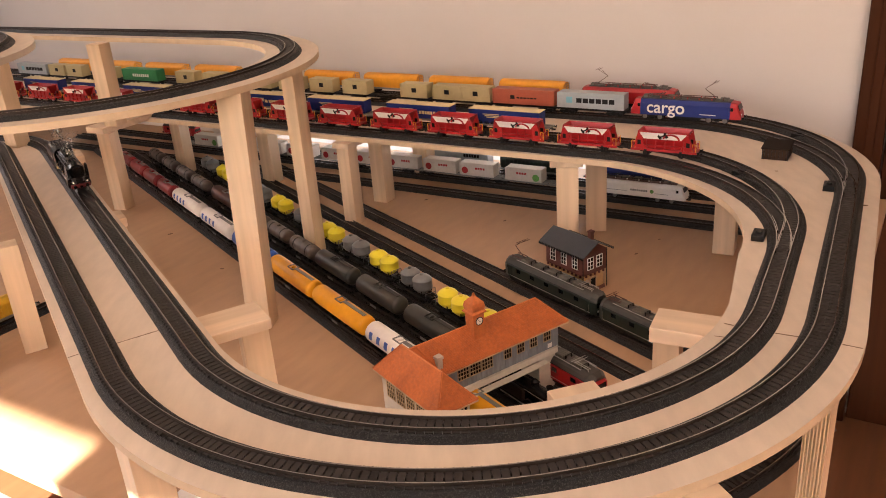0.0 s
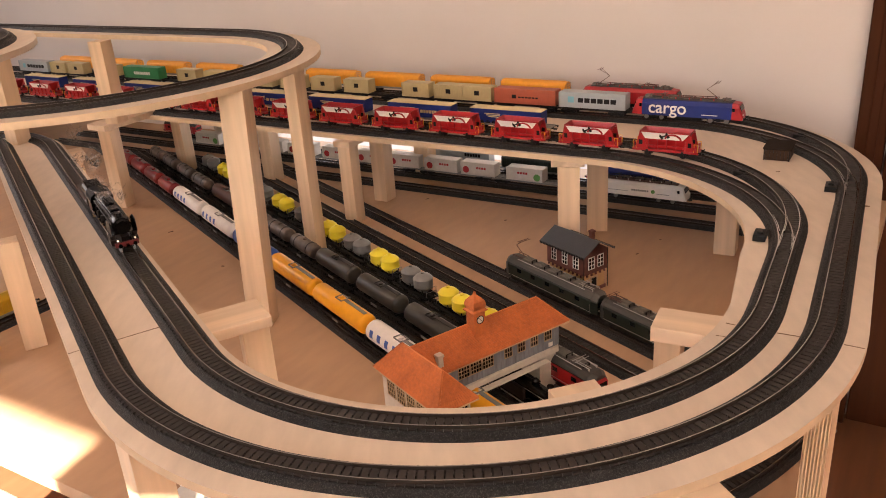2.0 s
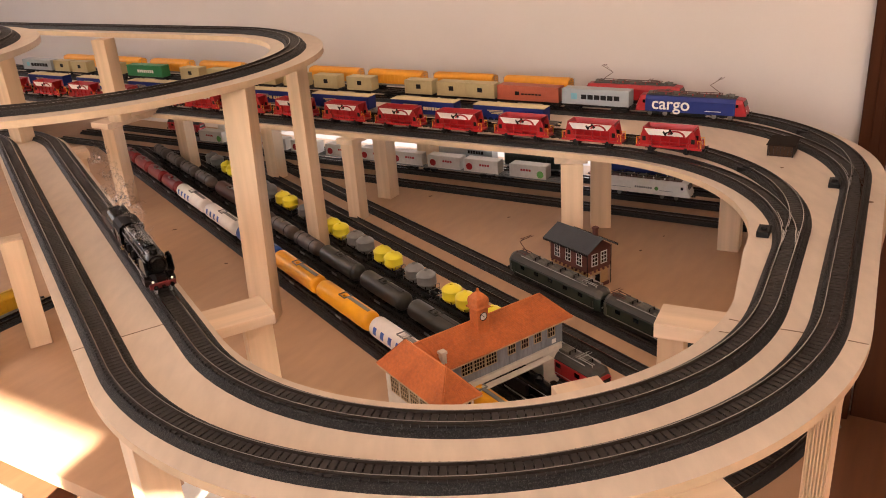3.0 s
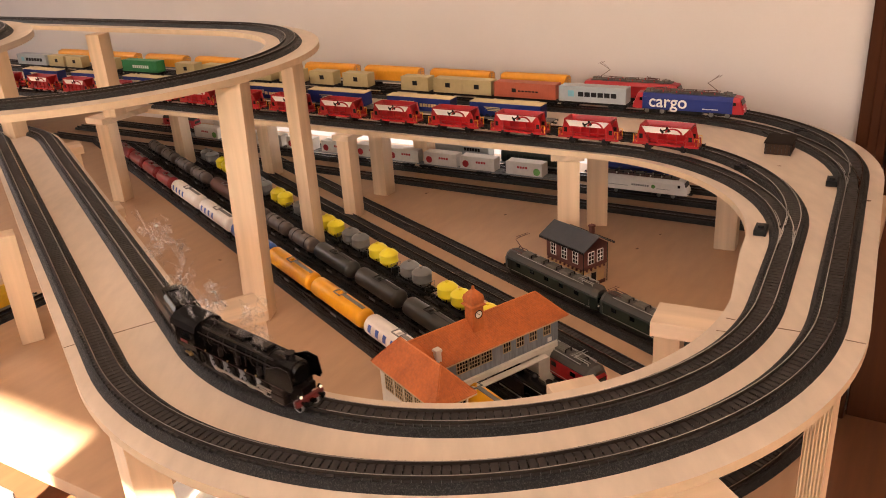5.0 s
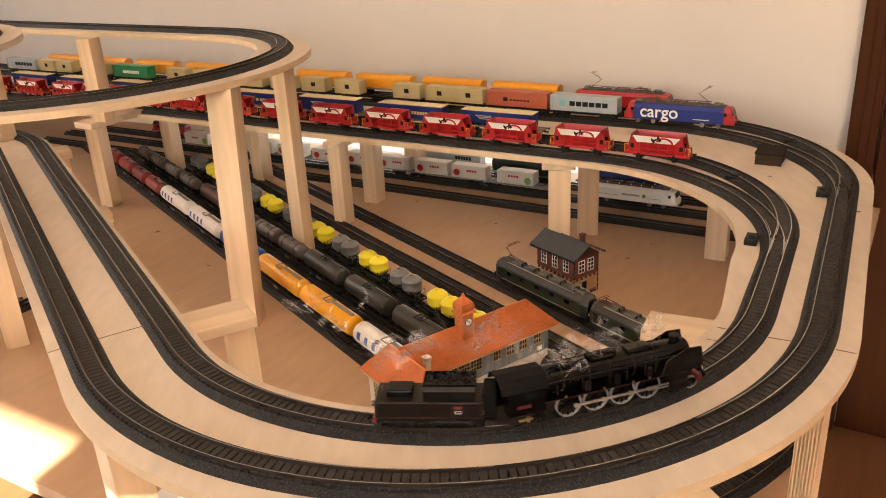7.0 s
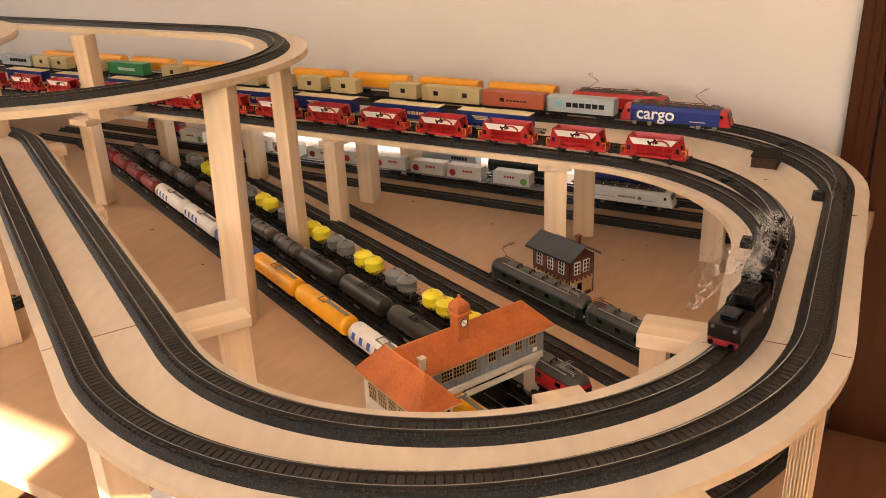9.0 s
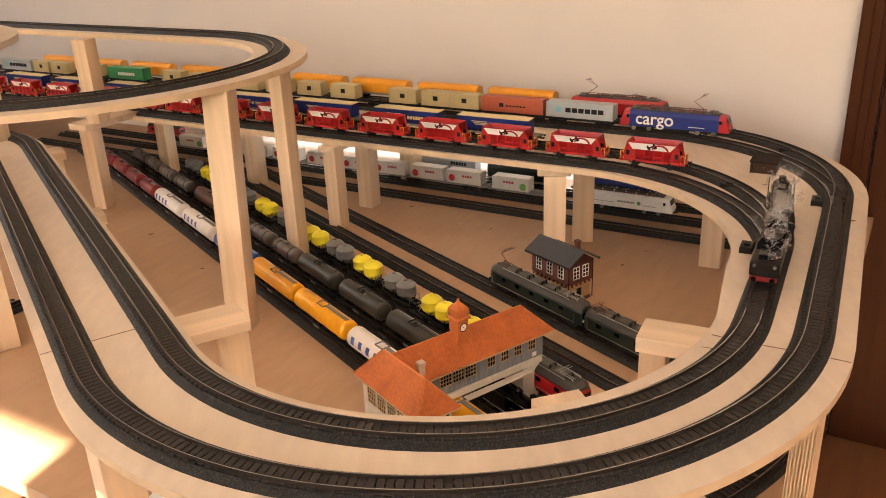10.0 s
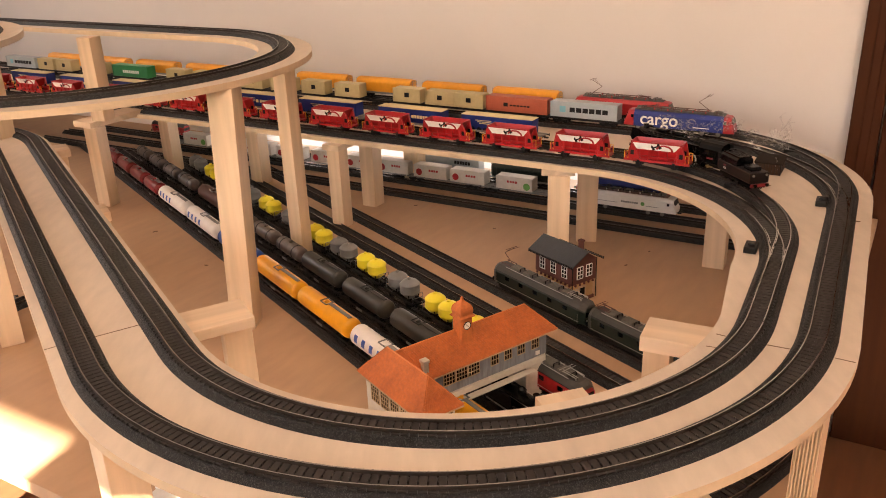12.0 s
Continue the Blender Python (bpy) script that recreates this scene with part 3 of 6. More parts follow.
def axle(parent, x):
    bm = bmesh.new()
    for s in (-1, 1):
        add_box(bm, -0.0022, 0.0022, s * 0.0125 - 0.001, s * 0.0125 + 0.001, 0.0040, 0.0125)
        add_box(bm, -0.009, 0.009, s * 0.0130 - 0.0007, s * 0.0130 + 0.0007, 0.0085, 0.0100)
    ob = part("axle_guard", bm, C_BLACK, parent, at=pose(x, 0, 0))
    for s in (-1, 1):
        wheel_at(0, s, ob)
    return ob


def buffers(parent, half, z=0.0118):
    for e in (-1, 1):
        for s in (-1, 1):
            bm = bmesh.new()
            add_cyl(bm, 0.0011, (0, 0, 0), (e * 0.0045, 0, 0), 8)
            add_cyl(bm, 0.0026, (e * 0.0045, 0, 0), (e * 0.0053, 0, 0), 12)
            part("buffer", bm, C_BLACK, parent, at=pose(e * half, s * 0.0100, z))
        part("coupling", box(0, e * 0.0075, -0.0022, 0.0022, -0.0015, 0.0010), C_BLACK, parent, at=pose(e * half, 0, z - 0.003))


def wagon_frame(parent, length_, width=0.028, z0=0.0105, z1=0.0135, material=None):
    bm = bmesh.new()
    h = length_ / 2
    for s in (-1, 1):
        add_box(bm, -h, h, s * (width / 2 - 0.001) - 0.001, s * (width / 2 - 0.001) + 0.001, z0 - 0.001, z1)
    add_box(bm, -h, h, -0.003, 0.003, z0, z1)
    k = max(4, int(length_ / 0.02))
    for i in range(k + 1):
        x = -h + length_ * i / k
        x = min(max(x, -h + 0.001), h - 0.001)
        add_box(bm, x - 0.001, x + 0.001, -width / 2 + 0.002, width / 2 - 0.002, z0 + 0.0004, z1 - 0.0004)
    return part("frame", bm, material or C_BLACK, parent)


def lettering(text, size, material, parent, x, y, z, extrude=0.00015):
    cu = bpy.data.curves.new("lettering", "FONT")
    cu.offset = size * 0.012
    cu.body, cu.size, cu.extrude, cu.align_x, cu.align_y = text, size, extrude, "CENTER", "CENTER"
    tmp = bpy.data.objects.new("lettering", cu)
    scene.collection.objects.link(tmp)
    bpy.context.view_layer.update()
    me = bpy.data.meshes.new_from_object(tmp.evaluated_get(bpy.context.evaluated_depsgraph_get()))
    bpy.data.objects.remove(tmp)
    me.materials.clear()
    me.materials.append(material)
    ob = new("lettering", me)
    ob.parent = parent
    ob.matrix_basis = pose(x, y, z, 90, 0, 0)
    return ob


def bars(parent, y, spans, z0, z1, material, name="print"):
    """Plain printed bars on a side wall: spans of x."""
    bm = bmesh.new()
    for a, b in spans:
        add_box(bm, a, b, y - 0.00025, y + 0.00025, z0, z1)
    return part(name, bm, material, parent)


# ---- wagons ----
def hopper_wagon():
    t = thing("hopper_wagon", "red and white model hopper wagon with yellow handrails", "wagon", group="hopper wagons")
    part("frame", box(-0.050, 0.050, -0.0125, 0.0125, 0.0095, 0.0135, 0.0004), C_RED, t)
    for x in (-0.030, 0.030):
        axle(t, x)
    buffers(t, 0.056)
    # trough: narrow at the foot, wide at the rim, open at the top
    def ring(hx, hy, z):
        return [(-hx, -hy, z), (hx, -hy, z), (hx, hy, z), (-hx, hy, z)]
    bm = bmesh.new()
    outer = [ring(0.025, 0.0050, 0.0135), ring(0.031, 0.0118, 0.0300), ring(0.0385, 0.0160, 0.0455)]
    inner = [ring(0.0372, 0.0148, 0.0455), ring(0.029, 0.0107, 0.0300), ring(0.024, 0.0045, 0.0160)]
    rings = [[bm.verts.new(p) for p in r] for r in outer + inner]
    for r, q in zip(rings, rings[1:]):
        for i in range(4):
            bm.faces.new((r[i], r[(i + 1) % 4], q[(i + 1) % 4], q[i]))
    bm.faces.new(rings[-1])
    bm.faces.new(rings[0][::-1])
    part("trough", bm, C_RED, t)
    for s in (-1, 1):
        tilt = math.atan2(0.004, 0.014)
        bm = bmesh.new()
        vs = [bm.verts.new(p) for p in ((-0.0300, s * 0.01275, 0.0318), (0.0270, s * 0.01275, 0.0318), (0.0358, s * 0.0155, 0.0430), (-0.0358, s * 0.0155, 0.0430))]
        wv = [bm.verts.new(v.co + Vector((0, s * 0.0004, -0.0001))) for v in vs]
        bm.faces.new(vs)
        bm.faces.new(wv[::-1])
        for i in range(4):
            bm.faces.new((vs[i], vs[(i + 1) % 4], wv[(i + 1) % 4], wv[i]))
        side = part("side_panel", bm, C_WHITE, t, "white side panel with red arc and dark emblem")
        bm = bmesh.new()
        for i in range(9):
            a = radians(20 + i * 16)
            m = pose(0.012 + 0.012 * math.cos(a), s * (0.0131 + 0.0028 * math.sin(a)), 0.0310 + 0.0100 * math.sin(a), -s * 17, -math.degrees(a) * 1 + 90, 0)
            add_box(bm, -0.0026, 0.0026, -0.0004, 0.0004, -0.0014, 0.0014, 0, m)
        part("arc_stripe", bm, C_RED, side)
        bm = bmesh.new()
        for sx, sz, an, hx, hz in ((-0.0048, -0.0012, 55, 0.0046, 0.0017), (0.0048, 0.0018, 55, 0.0046, 0.0024), (0.0, 0.0003, -28, 0.0060, 0.0012)):
            m = pose(sx - 0.001, s * (0.0148 + sz * 0.29), 0.0375 + sz, -s * 17, an, 0)
            add_box(bm, -hx, hx, -0.0005, 0.0005, -hz, hz, 0, m)
        part("emblem", bm, C_BLACK, side)
        bm = bmesh.new()
        for x in (-0.026, -0.012, 0.002, 0.016, 0.030):
            add_box(bm, x - 0.0008, x + 0.0008, s * 0.0122 - 0.0012, s * 0.0122 + 0.0012, 0.0135, 0.0305)
        add_box(bm, -0.030, 0.032, s * 0.0122 - 0.001, s * 0.0122 + 0.001, 0.0195, 0.0208)
        part("rib", bm, C_RED, t)
    for e in (-1, 1):
        bm = bmesh.new()
        for s in (-1, 1):
            add_cyl(bm, 0.0012, (e * 0.0445, s * 0.0110, 0.0135), (e * 0.0375, s * 0.0140, 0.0440), 6)
            a = [bm.verts.new((e * x, s * (0.0105 + (z - 0.0135) * 0.11) + d, z)) for d in (-0.0004, 0.0004) for x, z in ((0.027, 0.0135), (0.0440, 0.0135), (0.0385, 0.0400), (0.0340, 0.0400))]
            for q in ((0, 1, 2, 3), (7, 6, 5, 4), (0, 4, 5, 1), (1, 5, 6, 2), (2, 6, 7, 3), (3, 7, 4, 0)):
                bm.faces.new([a[i] for i in q])
            add_box(bm, e * 0.047 - 0.0008, e * 0.047 + 0.0008, s * 0.0112 - 0.0008, s * 0.0112 + 0.0008, 0.0135, 0.024)
        add_box(bm, e * 0.0465 - 0.0006, e * 0.0465 + 0.0006, -0.012, 0.012, 0.0225, 0.0240)
        part("end_brace", bm, C_RED, t)
        # black plates stand in for the shade inside the end openings
        for s in (-1, 1):
            part("shade_plate", box(e * 0.0370 - 0.0026, e * 0.0370 + 0.0026, s * 0.0118 - 0.0008, s * 0.0118 + 0.0008, 0.0205, 0.0285), C_BLACK, t)
        bm = bmesh.new()
        for s in (-1, 1):
            for x in (0.0435, 0.0488):
                add_cyl(bm, 0.0005, (e * x, s * 0.0118, 0.0135), (e * x, s * 0.0118, 0.0265), 6)
            add_cyl(bm, 0.0005, (e * 0.0435, s * 0.0118, 0.0265), (e * 0.0488, s * 0.0118, 0.0265), 6)
        part("handrail", bm, C_YRAIL, t, "yellow handrail")
    # the body is longer than its wheelbase
    for ob in t.children_recursive:
        if abs(ob.matrix_basis.translation.x) < 1e-6 and ob.name.split(".")[0] in ("frame", "trough", "side_panel", "arc_stripe", "emblem", "rib", "end_brace", "shade_plate", "handrail"):
            for v in ob.data.vertices:
                v.co.x *= 1.12
    return t


def flat_wagon(length_, material=None, label="low dark model container wagon"):
    t = thing("container_wagon", label, "wagon", group="container wagons")
    wagon_frame(t, length_, material=material)
    for e in (-1, 1):
        bogie(t, e * (length_ / 2 - 0.024))
    buffers(t, length_ / 2)
    return t


def container(length_, material, label, roof=None, high=0.031):
    t = thing("container", label, "container", group="containers")
    w = 0.0140
    h = length_ / 2
    bm = box(-h, h, -w + 0.0006, w - 0.0006, 0, high, 0.0003)
    n = int(length_ / 0.0046)
    for i in range(n):
        x = -h + 0.004 + (length_ - 0.008) * (i + 0.5) / n
        for s in (-1, 1):
            add_box(bm, x - 0.0011, x + 0.0011, s * (w - 0.0006) - 0.0003, s * (w - 0.0006) + 0.0003, 0.002, high - 0.002)
    part("body", bm, material, t)
    bm = bmesh.new()
    for e in (-1, 1):
        for s in (-1, 1):
            add_box(bm, e * h - 0.0013, e * h + 0.0004, s * w - 0.0012, s * w + 0.0004, 0, high)
        add_box(bm, -h, h, e * w - 0.0010, e * w + 0.0003, 0, 0.0015)
        add_box(bm, -h, h, e * w - 0.0010, e * w + 0.0003, high - 0.0015, high + 0.0003)
    part("corner_frame", bm, material, t)
    part("roof", box(-h + 0.001, h - 0.001, -w + 0.001, w - 0.001, high, high + 0.0006), roof or material, t)
    return t


def trailer_wagon():
    t = thing("trailer_wagon", "dark model pocket wagon under a blue lorry trailer", "wagon", group="trailer wagons")
    wagon_frame(t, 0.185, material=C_GREY)
    for e in (-1, 1):
        bogie(t, e * 0.068)
    buffers(t, 0.0925)
    return t


def trailer():
    t = thing("lorry_trailer", "blue model lorry trailer with cream roof and printed side", "trailer", group="lorry trailers")
    part("body", box(-0.077, 0.077, -0.0140, 0.0140, 0.006, 0.0330, 0.0005), C_BLUE, t)
    part("roof", box(-0.0775, 0.0775, -0.0143, 0.0143, 0.0330, 0.0345, 0.0004), C_CREAM, t, "cream roof")
    for s in (-1, 1):
        bm = bmesh.new()
        y = s * 0.0142
        for k in range(3):
            add_box(bm, -0.045 + 0.004 * k, -0.010, y - 0.0003, y + 0.0003, 0.0235 - 0.003 * k, 0.0250 - 0.003 * k)
        for a, b in ((-0.008, 0.0), (0.004, 0.010), (0.0115, 0.0165), (0.018, 0.0225), (0.024, 0.030), (0.0315, 0.036), (0.0375, 0.043)):
            add_box(bm, a, b, y - 0.0003, y + 0.0003, 0.0150, 0.0215)
        part("print", bm, C_CREAM, t)
    for x in (-0.052, -0.038, -0.024):
        bm = bmesh.new()
        for s in (-1, 1):
            add_cyl(bm, 0.0055, (x, s * 0.0125 - 0.0015, 0.0055), (x, s * 0.0125 + 0.0015, 0.0055), 14)
        part("tyre", bm, C_BLACK, t)
    part("support", box(0.030, 0.036, -0.008, 0.008, 0, 0.006), C_BLACK, t)
    return t


def covered_wagon():
    t = thing("grain_wagon", "orange-yellow covered model bogie wagon with rounded roof", "wagon", group="grain wagons")
    wagon_frame(t, 0.168, material=C_GREY)
    for e in (-1, 1):
        bogie(t, e * 0.058)
    buffers(t, 0.084)
    prof = [(-0.0120, 0.0135), (-0.0152, 0.022), (-0.0155, 0.036)]
    for i in range(9):
        a = math.pi - math.pi * i / 8
        prof.append((0.0155 * math.cos(a), 0.0370 + 0.0085 * math.sin(a)))
    prof += [(0.0155, 0.036), (0.0152, 0.022), (0.0120, 0.0135)]
    bm = prism(prof, -0.078, 0.078)
    part("body", bm, C_YEL, t, smooth=True)
    bm = bmesh.new()
    for i in range(15):
        x = -0.075 + i * 0.0107
        for s in (-1, 1):
            add_box(bm, x - 0.0006, x + 0.0006, s * 0.0157 - 0.0004, s * 0.0157 + 0.0004, 0.0165, 0.0365)
    part("rib", bm, C_YEL, t)
    part("walkway", box(-0.074, 0.074, -0.003, 0.003, 0.0458, 0.0466), C_YEL, t)
    for e in (-1, 1):
        bm = bmesh.new()
        for s in (-1, 1):
            add_cyl(bm, 0.0004, (e * 0.0815, s * 0.009, 0.0135), (e * 0.0815, s * 0.009, 0.044), 5)
        for k in range(6):
            add_cyl(bm, 0.0003, (e * 0.0815, -0.009, 0.017 + 0.005 * k), (e * 0.0815, 0.009, 0.017 + 0.005 * k), 5)
        part("ladder", bm, C_GREY, t)
    return t


def tank_wagon(length_, material, label, radius=0.0165, inset=0.0055, prints=None, end_material=None, walkway=True, bands=False, walk_m=None):
    t = thing("tank_wagon", label, "wagon", group="tank wagons")
    h = length_ / 2
    wagon_frame(t, length_, 0.027)
    if length_ > 0.125:
        for e in (-1, 1):
            bogie(t, e * (h - 0.026))
    else:
        for e in (-1, 1):
            axle(t, e * (h - 0.024))
    buffers(t, h)
    zc = 0.0145 + radius
    k = h - inset
    bm = bmesh.new()
    prof = [(-k, 0.25), (-k + 0.0008, 0.62), (-k + 0.0022, 0.86), (-k + 0.0045, 0.98), (-k + 0.007, 1.0)]
    prof = prof + [(-x, r) for x, r in prof[::-1]]
    rings = []
    for x, r in prof:
        rings.append([(x, radius * r * math.cos(2 * math.pi * i / 28), zc + radius * r * math.sin(2 * math.pi * i / 28)) for i in range(28)])
    bm.free()
    tank = part("tank", loft(rings), material, t, smooth=True)
    for e in (-1, 1):
        part("saddle", box(e * (h - 0.026) - 0.004, e * (h - 0.026) + 0.004, -0.010, 0.010, 0.0125, 0.0205), C_BLACK, t)
    if walkway:
        bm = bmesh.new()
        zt = zc + radius
        for s in (-1, 1):
            add_box(bm, -0.010, 0.010, s * 0.0068 - 0.0006, s * 0.0068 + 0.0006, zt - 0.0008, zt + 0.0012)
            add_box(bm, s * 0.0095 - 0.0006, s * 0.0095 + 0.0006, -0.0068, 0.0068, zt - 0.0002, zt + 0.0014)
        add_box(bm, 0.010, k - 0.006, -0.0030, 0.0030, zt + 0.0002, zt + 0.0012)
        part("walkway", bm, walk_m or C_GREY, t, "roof walkway with a railed manhole platform")
    bm = bmesh.new()
    add_cyl(bm, 0.0042, (0, 0, zc + radius - 0.001), (0, 0, zc + radius + 0.0022), 14)
    add_cyl(bm, 0.0030, (0, 0, zc + radius + 0.0022), (0, 0, zc + radius + 0.0030), 12)
    part("manhole", bm, material, t)
    if bands:
        for x in (-k * 0.55, k * 0.55):
            part("band", cyl(radius + 0.0005, (x - 0.001, 0, zc), (x + 0.001, 0, zc), 28), C_BLACK, t)
    if prints:
        # four plain blocks round the flank, following the tank's skin
        bm = bmesh.new()
        for x in (-0.060, -0.039, -0.018, 0.003):
            for a0 in range(-6, 30, 8):
                for s in (-1, 1):
                    a = radians(a0 + 4)
                    m = pose(x, s * radius * math.cos(a), zc + radius * math.sin(a), s * (a0 + 4), 0, 0)
                    add_box(bm, -0.0042, 0.0042, -0.0003, 0.0003, -0.0012, 0.0012, 0, m)
        part("print", bm, prints, t)
    bm = bmesh.new()
    for s in (-1, 1):
        add_box(bm, -0.016, 0.002, s * 0.0140 - 0.0004, s * 0.0140 + 0.0004, 0.0080, 0.0120)
    part("plate", bm, C_GREY, t)
    bm = bmesh.new()
    for e in (-1,):
        for y in (-0.006, 0.006):
            add_cyl(bm, 0.0004, (e * (h - 0.002), y, 0.0135), (e * (h - 0.002), y, 0.030), 5)
        add_cyl(bm, 0.0004, (e * (h - 0.002), -0.006, 0.030), (e * (h - 0.002), 0.006, 0.030), 5)
    part("end_rail", bm, C_BLACK, t)
    return t


def silo_wagon(material, label):
    t = thing("silo_wagon", label, "wagon", group="silo wagons")
    wagon_frame(t, 0.092, 0.026)
    for e in (-1, 1):
        axle(t, e * 0.027)
    buffers(t, 0.046)
    for e in (-1, 1):
        rings = []
        for r, z in ((0.004, 0.0125), (0.0115, 0.0185), (0.0165, 0.0240), (0.0170, 0.0262), (0.0166, 0.0270), (0.0166, 0.0385), (0.0171, 0.0392), (0.0166, 0.0400), (0.0120, 0.0445), (0.0050, 0.0470), (0.002, 0.0476)):
            rings.append([(r * math.cos(2 * math.pi * i / 26), r * math.sin(2 * math.pi * i / 26), z) for i in range(26)])
        silo = part("silo", loft(rings), material, t, smooth=True, at=pose(e * 0.0185, 0, 0))
        bm = cyl(0.0032, (0, 0, 0.0470), (0, 0, 0.0495), 12)
        part("hatch", bm, material, silo)
        bm = bmesh.new()
        for i in range(4):
            a = math.pi / 4 + i * math.pi / 2
            add_cyl(bm, 0.0008, (0.013 * math.cos(a), 0.012 * math.sin(a), 0.0125), (0.0160 * math.cos(a), 0.0160 * math.sin(a), 0.0262), 6)
        part("strut", bm, C_BLACK, silo)
    bm = bmesh.new()
    for e in (-1, 1):
        for y in (-0.010, 0.010):
            add_cyl(bm, 0.0005, (e * 0.041, y, 0.0135), (e * 0.041, y, 0.0285), 5)
        add_cyl(bm, 0.0005, (e * 0.041, -0.010, 0.0285), (e * 0.041, 0.010, 0.0285), 5)
        add_cyl(bm, 0.0005, (e * 0.041, -0.010, 0.0210), (e * 0.041, 0.010, 0.0210), 5)
    part("end_rail", bm, C_GREY, t)
    return t


# ---- locomotives ----
def pantograph(parent, x, raised, material, z, turn=0):
    bm = bmesh.new()
    for s in (-1, 1):
        add_box(bm, -0.012, 0.012, s * 0.007 - 0.0005, s * 0.007 + 0.0005, 0.0, 0.001)
        for e in (-1, 1):
            add_cyl(bm, 0.0008, (e * 0.011, s * 0.007, -0.0025), (e * 0.011, s * 0.007, 0.0), 6)
    if raised:
        add_cyl(bm, 0.0006, (0.010, 0, 0.001), (-0.011, 0, 0.016), 6)
        for s in (-1, 1):
            add_cyl(bm, 0.0004, (-0.011, 0, 0.016), (0.009, s * 0.006, 0.030), 6)
        for dx in (-0.0025, 0.0025):
            add_cyl(bm, 0.0005, (0.009 + dx, -0.0125, 0.0300), (0.009 + dx, 0.0125, 0.0300), 6)
    else:
        for s in (-1, 1):
            add_cyl(bm, 0.0005, (0.012, s * 0.004, 0.001), (-0.014, s * 0.006, 0.0025), 6)
        for dx in (-0.0025, 0.0025):
            add_cyl(bm, 0.0005, (-0.012 + dx, -0.0125, 0.0035), (-0.012 + dx, 0.0125, 0.0035), 6)
    return part("pantograph", bm, material, parent, at=pose(x, 0, z, 0, 0, turn))


def modern_loco(body, nose, roof_m, panto, label, half=0.106, raised=1, print_m=None):
    t = thing("electric_locomotive", label, "locomotive", group="electric locomotives")
    def section(x, w, zt, zs=0.010):
        return [(x, -w, zs), (x, w, zs), (x, w, zt - 0.008), (x, w - 0.0035, zt - 0.001), (x, w - 0.0075, zt), (x, -w + 0.0075, zt), (x, -w + 0.0035, zt - 0.001), (x, -w, zt - 0.008)]
    k = half - 0.020
    part("body", loft([section(-k, 0.0170, 0.0410), section(k, 0.0170, 0.0410)]), body, t)
    for e in (-1, 1):
        cab = part("cab", loft([section(e * k, 0.0171, 0.0412), section(e * (half - 0.008), 0.0168, 0.0395), section(e * (half - 0.003), 0.0160, 0.0260), section(e * half, 0.0155, 0.0200)]), nose, t)
        m = pose(e * (half - 0.0052), 0, 0.0318, 0, e * -22, 0)
        part("windscreen", box(-0.0006, 0.0006, -0.0130, 0.0130, -0.0052, 0.0048, 0.0003, m), C_GLASS, cab)
        for s in (-1, 1):
            part("side_window", box(e * (k + 0.003) - 0.0025, e * (k + 0.003) + 0.0025, s * 0.0172 - 0.0004, s * 0.0172 + 0.0002, 0.026, 0.032), C_GLASS, cab)
            part("headlight", cyl(0.0016, (e * (half - 0.0008), s * 0.011, 0.0195), (e * (half + 0.0003), s * 0.011, 0.0195), 10), C_WHITE, cab)
    bm = bmesh.new()
    add_box(bm, -k, k, -0.0105, 0.0105, 0.0408, 0.0425, 0.0004)
    for x in (-0.05, -0.02, 0.015, 0.045):
        add_box(bm, x - 0.011, x + 0.011, -0.0085, 0.0085, 0.0425, 0.0440, 0.0003)
    part("roof", bm, roof_m, t)
    for x in (-0.074, -0.035, -0.012, 0.012, 0.070):
        bm = bmesh.new()
        for s in (-1, 1):
            add_cyl(bm, 0.0012, (x, s * 0.006, 0.042), (x, s * 0.006, 0.0475), 8)
        add_cyl(bm, 0.0005, (x, -0.006, 0.0475), (x, 0.006, 0.0475), 6)
        part("insulator", bm, panto, t)
    for s in (-1, 1):
        part("roof_pipe", cyl(0.0007, (-0.052, s * 0.0085, 0.0462), (0.052, s * 0.0085, 0.0462), 6), panto, t)
        for x in (-0.048, -0.022, 0.004, 0.026, 0.050):
            part("pipe_support", cyl(0.0012, (x, s * 0.0085, 0.0408), (x, s * 0.0085, 0.0462), 8), nose, t)
    for x in (-0.030, 0.000, 0.072, -0.076):
        bm = box(x - 0.008, x + 0.008, -0.0055, 0.0055, 0.0425, 0.0468, 0.0010)
        part("roof_box", bm, C_GEAR, t)
    for e in (-1, 1):
        for w in (-1, 1):
            for s in (-1, 1):
                x = e * (half - 0.044) + w * 0.015
                part("wheel_face", cyl(0.0046, (x, s * 0.0142, 0.0060), (x, s * 0.0152, 0.0060), 16), C_RAIL_GREY, t)
    pantograph(t, -0.058, raised < 0, panto, 0.0465, 180)
    pantograph(t, 0.045, raised > 0, panto, 0.0465)
    bm = bmesh.new()
    add_box(bm, -0.030, 0.030, -0.0145, 0.0145, 0.0035, 0.010, 0.0005)
    part("underframe", bm, C_BLACK, t)
    for e in (-1, 1):
        bogie(t, e * (half - 0.044), 0.030)
    buffers(t, half, 0.0122)
    for s in (-1, 1):
        for x in (-k + 0.006, k - 0.006):
            part("door", box(x - 0.0035, x + 0.0035, s * 0.0171 - 0.0003, s * 0.0171 + 0.0003, 0.0125, 0.0335), body, t)
    return t


